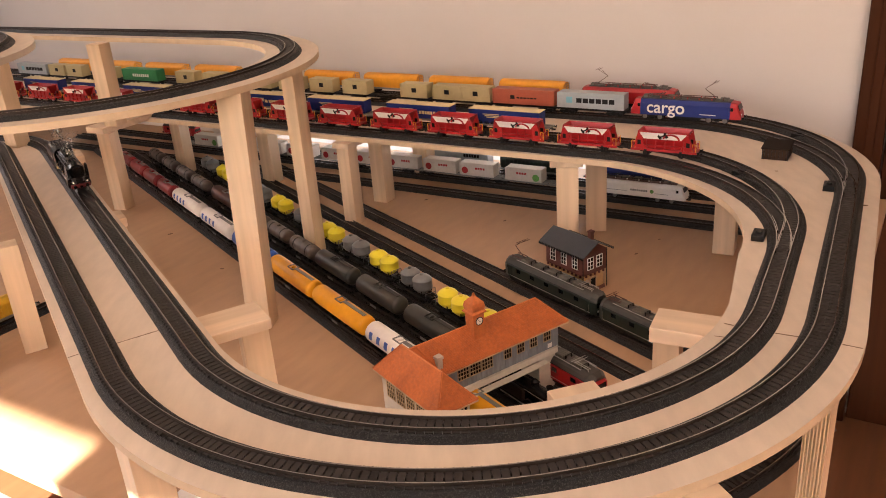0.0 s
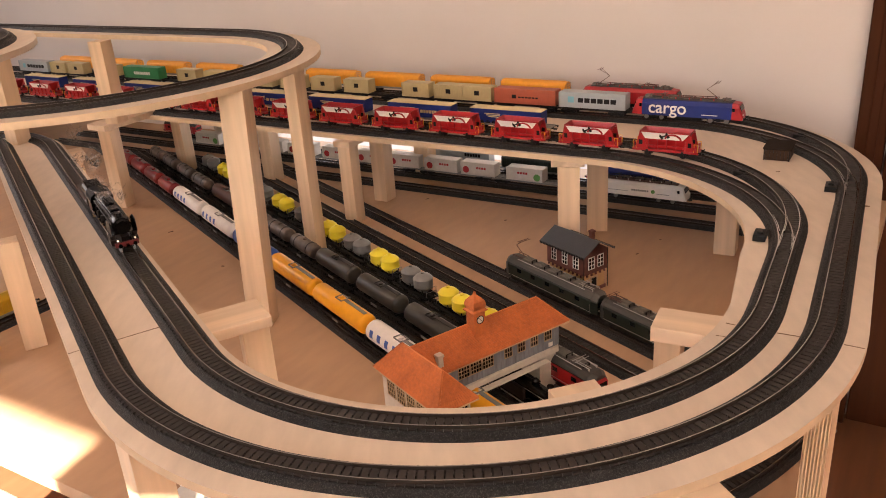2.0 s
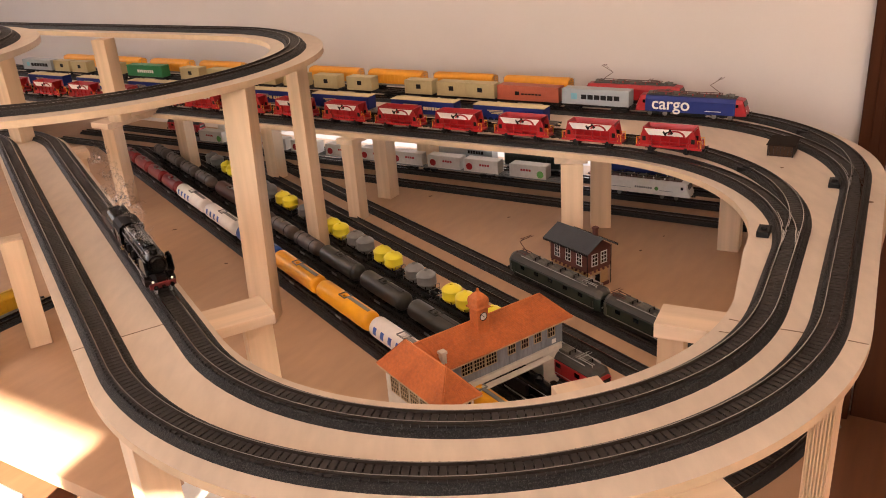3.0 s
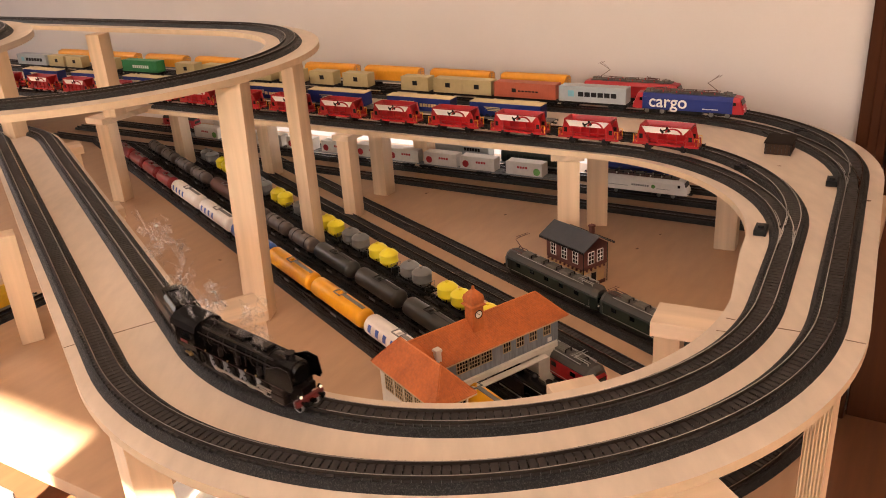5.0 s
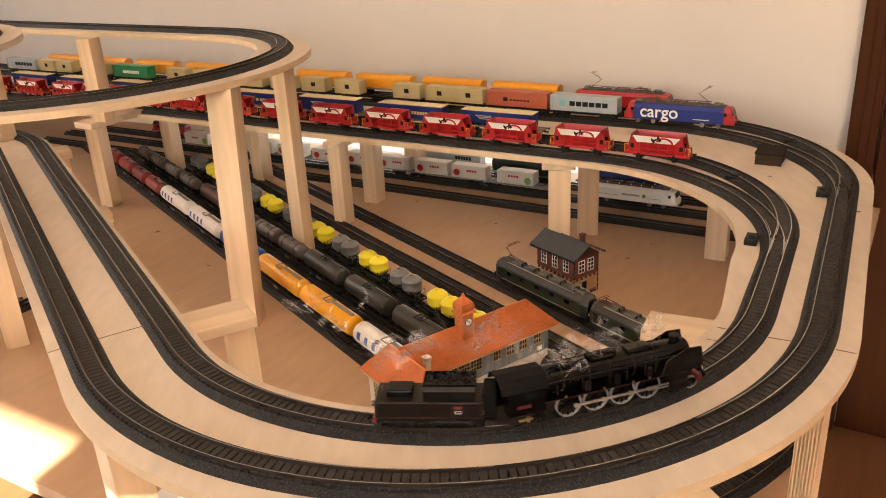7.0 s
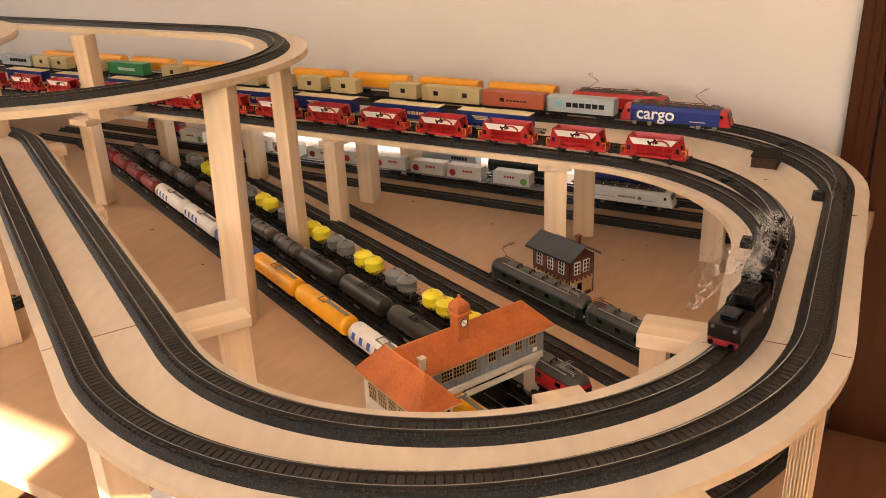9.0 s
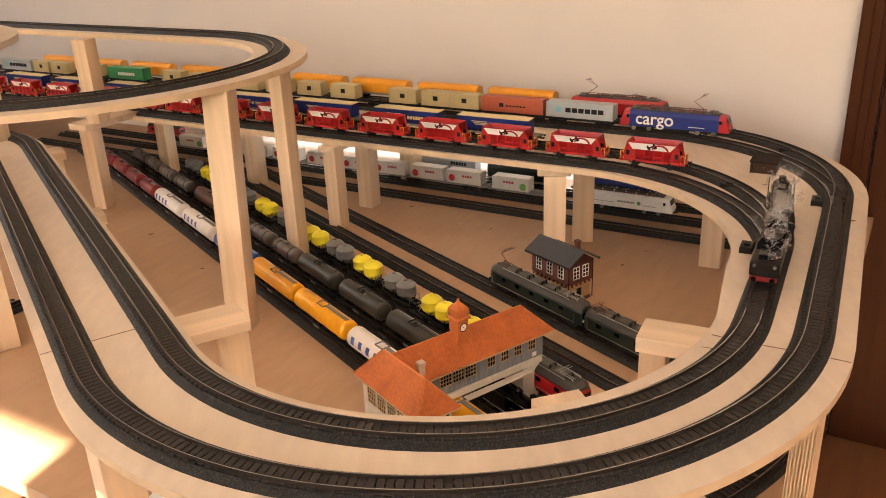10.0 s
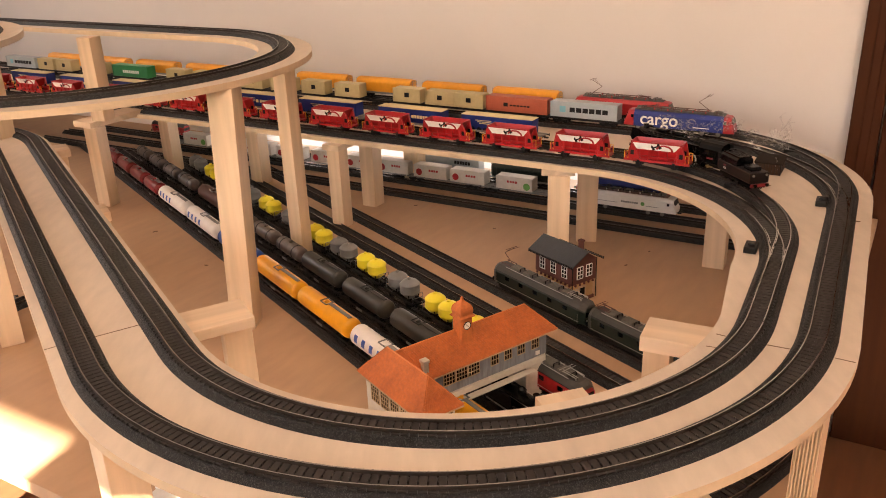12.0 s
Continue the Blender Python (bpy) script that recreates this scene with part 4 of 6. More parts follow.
def old_loco(body, half, label, axles=3, raised=1):
    t = thing("electric_locomotive", label, "locomotive", group="electric locomotives")
    def section(x, w, zt, zs=0.0105):
        return [(x, -w, zs), (x, w, zs), (x, w, zt - 0.0085), (x, w - 0.0045, zt - 0.003), (x, -w + 0.0045, zt - 0.003), (x, -w, zt - 0.0085)]
    def top(x, w, zt):
        return [(x, -w, zt - 0.0085), (x, w, zt - 0.0085), (x, w - 0.003, zt - 0.0035), (x, w - 0.0085, zt), (x, -w + 0.0085, zt), (x, -w + 0.003, zt - 0.0035)]
    k = half - 0.010
    part("body", loft([section(-half, 0.0125, 0.0385), section(-k, 0.0168, 0.0405), section(k, 0.0168, 0.0405), section(half, 0.0125, 0.0385)]), body, t)
    part("roof", loft([top(-half + 0.001, 0.0122, 0.0405), top(-k, 0.0170, 0.0435), top(k, 0.0170, 0.0435), top(half - 0.001, 0.0122, 0.0405)]), C_ROOF, t, "weathered grey roof", smooth=False)
    n = 5 if half > 0.1 else 4
    for i in range(n):
        x = -k * 0.62 + 2 * k * 0.62 * i / (n - 1)
        bm = box(x - 0.010, x + 0.010, -0.0080, 0.0080, 0.0432, 0.0468, 0.0007)
        for j in range(5):
            add_box(bm, x - 0.008 + j * 0.004 - 0.0006, x - 0.008 + j * 0.004 + 0.0006, -0.0070, 0.0070, 0.0468, 0.0474)
        part("roof_grille", bm, C_GEAR, t)
        bm = bmesh.new()
        for s in (-1, 1):
            add_cyl(bm, 0.0010, (x + 0.013, s * 0.005, 0.0432), (x + 0.013, s * 0.005, 0.0485), 8)
        add_cyl(bm, 0.0005, (x + 0.013, -0.005, 0.0485), (x + 0.013, 0.005, 0.0485), 6)
        part("insulator", bm, C_BLACK, t)
    pantograph(t, -k + 0.016, raised < 0, C_PANTO, 0.0470)
    pantograph(t, k - 0.016, False, C_PALE, 0.0470)
    for s in (-1, 1):
        part("roof_conduit", cyl(0.0007, (-k * 0.8, s * 0.0104, 0.0438), (k * 0.8, s * 0.0104, 0.0438), 6), C_PALE, t)
        part("roof_seam", box(-k, k, s * 0.0171 - 0.0004, s * 0.0171 + 0.0004, 0.0345, 0.0352), C_BLACK, t)
        for e in (-1, 1):
            part("handrail", cyl(0.0004, (e * (k - 0.0015), s * 0.0176, 0.0130), (e * (k - 0.0015), s * 0.0176, 0.0270), 6), C_RAIL_GREY, t)
            part("cab_door", box(e * (k - 0.008) - 0.0035, e * (k - 0.008) + 0.0035, s * 0.0168 - 0.0003, s * 0.0168 + 0.0003, 0.0125, 0.0320), body, t)
        part("trim_line", box(-k, k, s * 0.0169 - 0.0002, s * 0.0169 + 0.0002, 0.0130, 0.0139), C_METAL, t)
        nw = 5 if half > 0.1 else 4
        for i in range(nw):
            x = -k * 0.7 + 2 * k * 0.7 * i / (nw - 1)
            part("side_window", box(x - 0.0048, x + 0.0048, s * 0.0168 - 0.0003, s * 0.0168 + 0.0003, 0.0235, 0.0300), C_GLASS, t)
    for e in (-1, 1):
        part("windscreen", box(-0.0004, 0.0004, -0.0105, 0.0105, 0.0225, 0.0300, 0, pose(e * (half + 0.0001), 0, 0)), C_GLASS, t)
        for s in (-1, 1):
            part("headlight", cyl(0.0017, (e * half, s * 0.0085, 0.0165), (e * (half + 0.0008), s * 0.0085, 0.0165), 10), C_WHITE, t)
    part("underframe", box(-k * 0.35, k * 0.35, -0.0135, 0.0135, 0.0040, 0.0105, 0.0005), C_BLACK, t)
    xs = (-(half - 0.034), 0, half - 0.034) if axles == 3 else (-(half - 0.040), half - 0.040)
    for x in xs:
        bogie(t, x, 0.028)
    buffers(t, half, 0.0122)
    return t


# ---- placing the trains ----
ZU, ZB = DECK + RAIL, RAIL


def back_pose(n, u, z=ZU):
    p = room(n, u, z)
    return pose(p.x, p.y, p.z, 0, 0, ROT_BACK)


def yard_pose(off, s, z=ZB):
    p = M56 * off + D56 * (s + 0.016)
    return pose(p.x, p.y, z, 0, 0, ROT_YARD)


def put(ob, m):
    ob.matrix_basis = m
    return ob


hw = put(hopper_wagon(), back_pose(T1, 0.381))
for i in range(1, 16):
    copy_thing(hw, back_pose(T1, 0.381 + 0.1372 * i + (0.0012 * (i - 6) ** 2 if i > 6 else 0)))

tw, tr = trailer_wagon(), trailer()
for i, u in enumerate((0.715, 0.914, 1.127, 1.325, 1.530, 1.744, 1.955, 2.17)):
    a, b = back_pose(T2, u), back_pose(T2, u + 0.004, ZU + 0.0085)
    if i == 0:
        put(tw, a)
        put(tr, b)
    else:
        copy_thing(tw, a)
        copy_thing(tr, b)

# container train
fw = flat_wagon(0.150)
loco = put(modern_loco(C_BLUE, C_RED, C_ROOF, C_PANTO, "blue and red model electric locomotive lettered cargo", raised=1), back_pose(T3, 0.411))
lettering("cargo", 0.0335, C_WHITE, loco, -0.036, -0.0174, 0.0250)
bars(loco, -0.0172, ((0.030, 0.060),), 0.0155, 0.0168, C_WHITE)
c40 = container(0.142, C_LGREY, "light grey long model freight container with dark lettering bars")
bars(c40, -0.0144, [(-0.030 + 0.0140 * i, -0.0185 + 0.0140 * i) for i in range(6)], 0.0110, 0.0205, C_BLACK)
bars(c40, -0.0144, ((-0.052, -0.039),), 0.0100, 0.0225, C_SKY)
put(fw, back_pose(T3, 0.603))
put(c40, back_pose(T3, 0.603, ZU + 0.0135))
copy_thing(c40, back_pose(T3, 2.452, ZU + 0.0135))
cb = container(0.142, C_BRICK, "rust-red long model freight container")
bars(cb, -0.0144, ((-0.030, -0.020),), 0.011, 0.019, C_BLACK)
bars(cb, -0.0144, [(-0.015 + 0.008 * i, -0.009 + 0.008 * i) for i in range(6)], 0.0125, 0.0155, C_BLACK)
put(cb, back_pose(T3, 0.754, ZU + 0.0135))
cg = container(0.142, C_GREEN, "green long model freight container with white bars")
bars(cg, -0.0144, [(-0.030 + 0.0085 * i, -0.0235 + 0.0085 * i) for i in range(8)], 0.0105, 0.0185, C_WHITE)
put(cg, back_pose(T3, 1.955, ZU + 0.0135))
ct = container(0.0715, C_TAN, "beige short model freight container with dark square mark")
bars(ct, -0.0144, ((-0.006, 0.006),), 0.012, 0.022, C_BLACK)
first = True
for u in (0.870, 0.943, 1.030, 1.198, 1.300, 1.400, 1.50, 1.668, 1.772, 2.10, 2.246, 2.33):
    if first:
        put(ct, back_pose(T3, u, ZU + 0.0135))
        first = False
    else:
        copy_thing(ct, back_pose(T3, u, ZU + 0.0135))
for u in (0.754, 0.906, 1.060, 1.249, 1.45, 1.60, 1.76, 1.955, 2.11, 2.28, 2.452):
    copy_thing(fw, back_pose(T3, u))

# covered wagons and their locomotive
loco = put(modern_loco(C_RED, C_RED, C_ROOF, C_PANTO, "red model electric locomotive with grey roof and raised pantograph", raised=-1), back_pose(T4, 0.551))
cw = put(covered_wagon(), back_pose(T4, 0.771))
for u in (0.957, 1.147, 1.336, 1.535, 1.736, 1.94, 2.145, 2.345):
    copy_thing(cw, back_pose(T4, u))

# tank train on the first yard track
tg = tank_wagon(0.172, C_TANK, "orange model tank wagon with grey walkway")
put(tg, yard_pose(0.515, 1.058))
copy_thing(tg, yard_pose(0.515, 1.232))
tg2 = tank_wagon(0.172, C_WHITE, "white model tank wagon with blue lettering bars", prints=C_LBLUE)
put(tg2, yard_pose(0.515, 0.883))
copy_thing(tg, yard_pose(0.515, 0.708))
copy_thing(tg2, yard_pose(0.515, 1.590))
copy_thing(tg2, yard_pose(0.515, 1.775))
tb = tank_wagon(0.172, C_LBLUE, "blue model tank wagon")
put(tb, yard_pose(0.515, 1.409))
trd = tank_wagon(0.110, C_DRED, "dark red short model tank wagon with white band", radius=0.0155, inset=0.0080, bands=False)
put(trd, yard_pose(0.515, 1.925))
for s in (2.040, 2.155, 2.270):
    copy_thing(trd, yard_pose(0.515, s))

# dark tank train
td = tank_wagon(0.148, C_DGREY, "weathered dark grey model tank wagon", radius=0.0160, inset=0.0115, walkway=True, walk_m=C_SOOT)
put(td, yard_pose(0.590, 0.912))
copy_thing(td, yard_pose(0.590, 1.062))
copy_thing(td, yard_pose(0.590, 1.213))
ts = tank_wagon(0.108, C_BGRY, "weathered brown-grey short model tank wagon", radius=0.0140, inset=0.0085, walkway=False, bands=True)
put(ts, yard_pose(0.590, 1.343))
for s in (1.455, 1.567, 1.905, 2.018, 2.131, 2.244):
    copy_thing(ts, yard_pose(0.590, s))
tk = tank_wagon(0.150, C_BRN, "dark brown model tank wagon", walkway=True)
put(tk, yard_pose(0.590, 1.735))

# silo train
sy = silo_wagon(C_LEM, "lemon yellow model silo wagon with two round tanks")
sg = silo_wagon(C_GREY, "grey model silo wagon with two round tanks")
put(sy, yard_pose(0.663, 0.955))
put(sg, yard_pose(0.663, 1.066))
for s in (0.850, 1.172, 1.368, 1.600, 1.93):
    copy_thing(sy, yard_pose(0.663, s))
for s in (1.272, 1.485, 1.71, 1.82, 2.04):
    copy_thing(sg, yard_pose(0.663, s))

# locomotives in the yard
lr = put(old_loco(C_RED, 0.0885, "red model electric locomotive with grey roof", 2, 0), yard_pose(0.663, 0.722))
lg = put(old_loco(C_LOCO, 0.111, "dark green six-axle model electric locomotive with raised pantograph", 3, -1), yard_pose(0.832, 0.908))
lg2 = put(old_loco(C_LOCO, 0.0885, "dark green four-axle model electric locomotive", 2, 0), yard_pose(0.832, 0.702))

# rear yard trains
rc = put(modern_loco(C_WHITE, C_WHITE, C_BRN, C_BLACK, "white model electric locomotive with brown roof", raised=0), back_pose(1.645, 0.521, ZB))
bars(rc, -0.0173, [(-0.012 + 0.0048 * i, -0.0085 + 0.0048 * i) for i in range(8)], 0.0215, 0.0255, C_GREY)
part("emblem", cyl(0.0042, (0.035, -0.0175, 0.0235), (0.035, -0.0170, 0.0235), 18), C_WREATH, rc)
bars(rc, -0.0173, ((0.042, 0.070),), 0.0195, 0.0203, C_GREY)
bars(rc, -0.0173, ((-0.07, -0.02),), 0.0195, 0.0203, C_GREY)
cool = container(0.0900, C_COOL, "white model refrigerated container with printed vegetables", high=0.0300)
bars(cool, -0.0144, [(-0.018 + 0.0068 * i, -0.013 + 0.0068 * i) for i in range(4)], 0.0155, 0.0205, C_RED)
part("print", cyl(0.0085, (0.031, -0.0146, 0.0105), (0.031, -0.0141, 0.0105), 14), C_WREATH, cool)
cool_r = container(0.0900, C_COOL, "white model refrigerated container with red fruit print", high=0.0300)
bars(cool_r, -0.0144, [(-0.004 + 0.0068 * i, 0.001 + 0.0068 * i) for i in range(4)], 0.0155, 0.0205, C_RED)
part("print", cyl(0.0085, (-0.032, -0.0146, 0.0120), (-0.032, -0.0141, 0.0120), 14), C_RED, cool_r)
fg = flat_wagon(0.205, C_GREY, "grey low model carrier wagon")
put(fg, back_pose(1.645, 0.770, ZB))
put(cool, back_pose(1.645, 0.787, ZB + 0.0135))
put(cool_r, back_pose(1.645, 0.909, ZB + 0.0135))
for u in (0.978, 1.186, 1.394, 1.60):
    copy_thing(fg, back_pose(1.645, u, ZB))
for u in (1.011, 1.119, 1.218, 1.330, 1.45, 1.56, 1.67):
    copy_thing(cool_r, back_pose(1.645, u, ZB + 0.0135))
dk = put(covered_wagon(), back_pose(1.722, 0.806, ZB))
tagged(dk, "dark green covered model bogie wagon", "wagon")
for c in dk.children_recursive:
    if c.name.split(".")[0] in ("body", "rib", "walkway"):
        c.data.materials[0] = C_LOCO
gr = put(container(0.160, C_LGREY, "pale grey long model swap body with dark bars", high=0.034), back_pose(1.722, 0.999, ZB + 0.0135))
bars(gr, -0.0144, [(0.012 + 0.0075 * i, 0.018 + 0.0075 * i) for i in range(6)], 0.018, 0.026, C_BLACK)
copy_thing(fg, back_pose(1.722, 1.0, ZB))
lb = put(modern_loco(C_BLUE, C_RED, C_BRN, C_BLACK, "blue and red model electric locomotive", raised=0), back_pose(1.722, 0.560, ZB))
rl = put(old_loco(C_RED, 0.070, "red model shunting locomotive", 2, 0), back_pose(1.722, 2.00, ZB))
lx = back_pose(1.645, 1.82, ZB)
copy_thing(fg, lx)
copy_thing(cool, back_pose(1.645, 1.80, ZB + 0.0135))
copy_thing(cool, back_pose(1.722, 1.80, ZB + 0.0135))
copy_thing(fg, back_pose(1.722, 1.78, ZB))

# yellow wagon left of the deck, on a track of its own
track(path(-0.95, 1.02, 56, ("s", 0.42)), "dark grey roadbed track beside the deck")
C_OCHRE_Y = mat("ochre_yellow_wagon", (0.60, 0.36, 0.022), 0.45, vary=0.15, scale=100)
yw = put(covered_wagon(), pose(-0.785, 1.265, ZB, 0, 0, 56))
tagged(yw, "ochre-yellow slatted model bogie wagon beside the deck", "wagon")
for c in yw.children_recursive:
    if c.name.split(".")[0] in ("body", "rib", "walkway"):
        c.data.materials[0] = C_OCHRE_Y

# storage box by the board and a white sheet in the sun
tagged(part("storage_box", box(0.27, 0.425, 0.925, 1.25, FLOOR, -0.030, 0.004), mat("grey_plastic", (0.30, 0.30, 0.31), 0.35, vary=0.08, scale=20), at=ROOM), "grey plastic storage box on the floor", "box")
bm = box(-0.085, 0.085, -0.055, 0.055, 0, 0.030, 0.003)
for i in range(28):
    add_box(bm, -0.003, 0.003, -0.002, 0.002, -0.0015, 0.0015, 0, pose(-0.083 + i * 0.00615, 0.055, 0.030 + 0.0008 * (i % 3), 20 * (i % 4), 15 * (i % 5), 25 * (i % 7)))
tagged(part("foam_block", bm, mat("white_foam", (0.78, 0.77, 0.74), 0.7, vary=0.08, scale=120), at=pose(-0.268, 0.690, 0, 0, 0, -25)), "white foam block with ragged edge under the deck", "foam block")


# ---- buildings ----
def yard_frame(m_, d_, z=0.0):
    """A frame whose x runs across the yard tracks and y along them."""
    p = M56 * m_ + D56 * d_
    return Matrix(((M56.x, D56.x, 0, p.x), (M56.y, D56.y, 0, p.y), (0, 0, 1, z), (0, 0, 0, 1)))


def sheet(points, thick):
    """A flat roof slab from its upper outline."""
    bm = bmesh.new()
    a = [bm.verts.new(p) for p in points]
    b = [bm.verts.new((p[0], p[1], p[2] - thick)) for p in points]
    n = len(a)
    bm.faces.new(a)
    bm.faces.new(b[::-1])
    for i in range(n):
        bm.faces.new((a[i], b[i], b[(i + 1) % n], a[(i + 1) % n]))
    return bm


def tile_rows(eave_a, eave_b, ridge_a, ridge_b, rows, cols, lift=0.0005):
    """Battens of tiles: upright ribs from eave to ridge and a step at every course."""
    bm = bmesh.new()
    ea, eb, ra, rb = [Vector(p) for p in (eave_a, eave_b, ridge_a, ridge_b)]
    nrm = (eb - ea).cross(ra - ea).normalized()
    if nrm.z < 0:
        nrm = -nrm
    for i in range(rows):
        f0, f1 = i / rows, (i + 0.92) / rows
        p = [ea.lerp(ra, f0), eb.lerp(rb, f0), eb.lerp(rb, f1), ea.lerp(ra, f1)]
        up = [nrm * lift * 1.7, nrm * lift * 1.7, nrm * lift * 0.6, nrm * lift * 0.6]
        t = [bm.verts.new(q + u) for q, u in zip(p, up)]
        b = [bm.verts.new(q - nrm * 0.0002) for q in p]
        bm.faces.new(t)
        for k in range(4):
            bm.faces.new((t[k], b[k], b[(k + 1) % 4], t[(k + 1) % 4]))
    for i in range(cols + 1):
        f = i / cols
        a, b = ea.lerp(eb, f), ra.lerp(rb, f)
        side = (eb - ea).normalized() * 0.00042
        q = [a - side, a + side, b + side, b - side]
        t = [bm.verts.new(v + nrm * lift * 2.2) for v in q]
        b2 = [bm.verts.new(v) for v in q]
        bm.faces.new(t)
        for k in range(4):
            bm.faces.new((t[k], b2[k], b2[(k + 1) % 4], t[(k + 1) % 4]))
    return bm


def window_grid(parent, x0, x1, y, z0, z1, nx, nz, frame_m, axis="x"):
    """A glazed window in a wall of constant y (or x): pane, then frame with bars."""
    def bx(a0, a1, d0, d1, b0, b1):
        return (a0, a1, y + d0, y + d1, b0, b1) if axis == "x" else (y + d0, y + d1, a0, a1, b0, b1)
    w = 0.00045
    bm = bmesh.new()
    loops = []
    for d in (-0.0012, 0.0004):
        for g_ in (w, -w):
            q = bx(x0 - g_, x1 + g_, d, d, z0 - g_, z1 + g_)
            cs = ((q[0], q[2]), (q[1], q[2]), (q[1], q[3]), (q[0], q[3])) if axis == "x" else ((q[0], q[2]), (q[0], q[3]), (q[0], q[3]), (q[0], q[2]))
            zs = (z0 - g_, z0 - g_, z1 + g_, z1 + g_)
            if axis == "x":
                cs = ((q[0], q[2]), (q[1], q[2]), (q[1], q[2]), (q[0], q[2]))
            loops.append([bm.verts.new((c[0], c[1], z)) for c, z in zip(cs, zs)])
    oa, ia, ob_, ib = loops
    for i in range(4):
        j = (i + 1) % 4
        bm.faces.new((oa[i], oa[j], ia[j], ia[i]))
        bm.faces.new((ob_[i], ib[i], ib[j], ob_[j]))
        bm.faces.new((oa[i], ob_[i], ob_[j], oa[j]))
        bm.faces.new((ia[i], ia[j], ib[j], ib[i]))
    bmesh.ops.recalc_face_normals(bm, faces=bm.faces[:])
    win = part("window", bm, frame_m, parent)
    for i in range(1, nx):
        x = x0 + (x1 - x0) * i / nx
        part("glazing_bar", box(*bx(x - w, x + w, -0.0011, 0.0004, z0 + w, z1 - w)), frame_m, win)
    for i in range(1, nz):
        z = z0 + (z1 - z0) * i / nz
        part("glazing_bar", box(*bx(x0 + w, x1 - w, -0.0010, 0.0003, z - w, z + w)), frame_m, win)
    part("pane", box(*bx(x0, x1, -0.0004, 0.0003, z0, z1)), C_GLASS, win)
    return win


def signal_bridge():
    t = thing("signal_box", "orange-roofed model signal box spanning the yard tracks", "building", yard_frame(0, 0))
    # hall over the tracks
    m0, m1_, d0, d1 = 0.455, 0.660, 0.726, 0.770
    part("hall", box(m0, m1_, d0, d1, 0.068, 0.103), C_BGREY, t, "weathered grey boarded hall")
    part("girder", box(m0, m1_ - 0.004, d0 - 0.004, d0 + 0.003, 0.0600, 0.0680, 0.0004), C_CONC, t, "pale concrete girder")
    part("girder", box(m0, m1_ - 0.004, d1 - 0.003, d1 + 0.004, 0.0600, 0.0680, 0.0004), C_CONC, t)
    part("catwalk", box(0.500, 0.632, d0 - 0.014, d0 - 0.0042, 0.0560, 0.0578, 0.0003), C_CONC, t)
    bm = box(0.626, 0.657, d0 + 0.001, d1 - 0.001, 0, 0.058, 0.0006)
    part("pier", bm, C_CONC, t, "pale concrete pier")
    for i in range(2):
        part("bracket", sheet([(0.640 + 0.022, d0 + 0.004 + i * 0.03, 0.066), (0.640 + 0.022, d0 + 0.010 + i * 0.03, 0.066), (0.652, d0 + 0.010 + i * 0.03, 0.052), (0.652, d0 + 0.004 + i * 0.03, 0.052)], 0.004), C_CONC, t)
    # windows of the hall on the near side
    for a, b in ((0.492, 0.509), (0.511, 0.528), (0.530, 0.547)):
        window_grid(t, a, b, d0, 0.080, 0.096, 4, 3, C_FRAME)
    for a in (0.566, 0.588, 0.610, 0.634):
        window_grid(t, a, a + 0.012, d0, 0.082, 0.096, 3, 2, C_FRAME)
    for i in range(26):
        x = m0 + 0.004 + i * 0.0078
        part("batten", box(x - 0.0004, x + 0.0004, d0 - 0.0006, d0 + 0.0002, 0.0685, 0.0795), C_BGREY, t)
    part("sign", box(0.641, 0.648, d0 - 0.0009, d0 - 0.0002, 0.0705, 0.0765), C_WHITE, t)
    # roof of the hall
    zr, ze = 0.138, 0.1045
    em, rm, lo = 0.671, 0.640, 0.4365
    part("roof", sheet([(lo, 0.717, ze), (em, 0.717, ze), (rm, 0.748, zr), (lo, 0.748, zr)], 0.0012), C_ORANGE, t, "orange tiled roof")
    part("roof", sheet([(em, 0.779, ze), (lo, 0.779, ze), (lo, 0.748, zr), (rm, 0.748, zr)], 0.0012), C_ORANGE, t)
    part("roof", sheet([(em, 0.717, ze), (em, 0.779, ze), (rm, 0.748, zr)], 0.0012), C_ORANGE, t)
    part("tiles", tile_rows((0.4665, 0.717, ze), (em, 0.717, ze), (lo + 0.012, 0.748, zr), (rm, 0.748, zr), 16, 62), C_ORANGE, t)
    # wing with the hipped roof
    part("wing", box(0.416, 0.459, 0.657, 0.782, 0, 0.103), C_CONC, t, "cream wing walls")
    for i in range(5):
        window_grid(t, 0.664 + i * 0.022, 0.681 + i * 0.022, 0.4158, 0.072, 0.096, 4, 4, C_FRAME, "y")
    for i in range(2):
        window_grid(t, 0.420 + i * 0.020, 0.435 + i * 0.020, 0.6568, 0.072, 0.096, 3, 4, C_FRAME)
    a, b, c, d = (0.409, 0.649, ze), (0.466, 0.649, ze), (0.466, 0.789, ze), (0.409, 0.789, ze)
    r0, r1 = (0.4375, 0.676, zr + 0.0006), (0.4375, 0.762, zr + 0.0006)
    for pts in ([a, b, r0], [b, c, r1, r0], [c, d, r1], [d, a, r0, r1]):
        part("roof", sheet(pts, 0.0012), C_ORANGE, t)
    part("tiles", tile_rows(d, a, r1, r0, 9, 1, 0.0008), C_ORANGE, t)
    part("tiles", tile_rows(b, a, (0.4385, 0.676, zr), (0.4365, 0.676, zr), 14, 16), C_ORANGE, t)
    bm = bmesh.new()
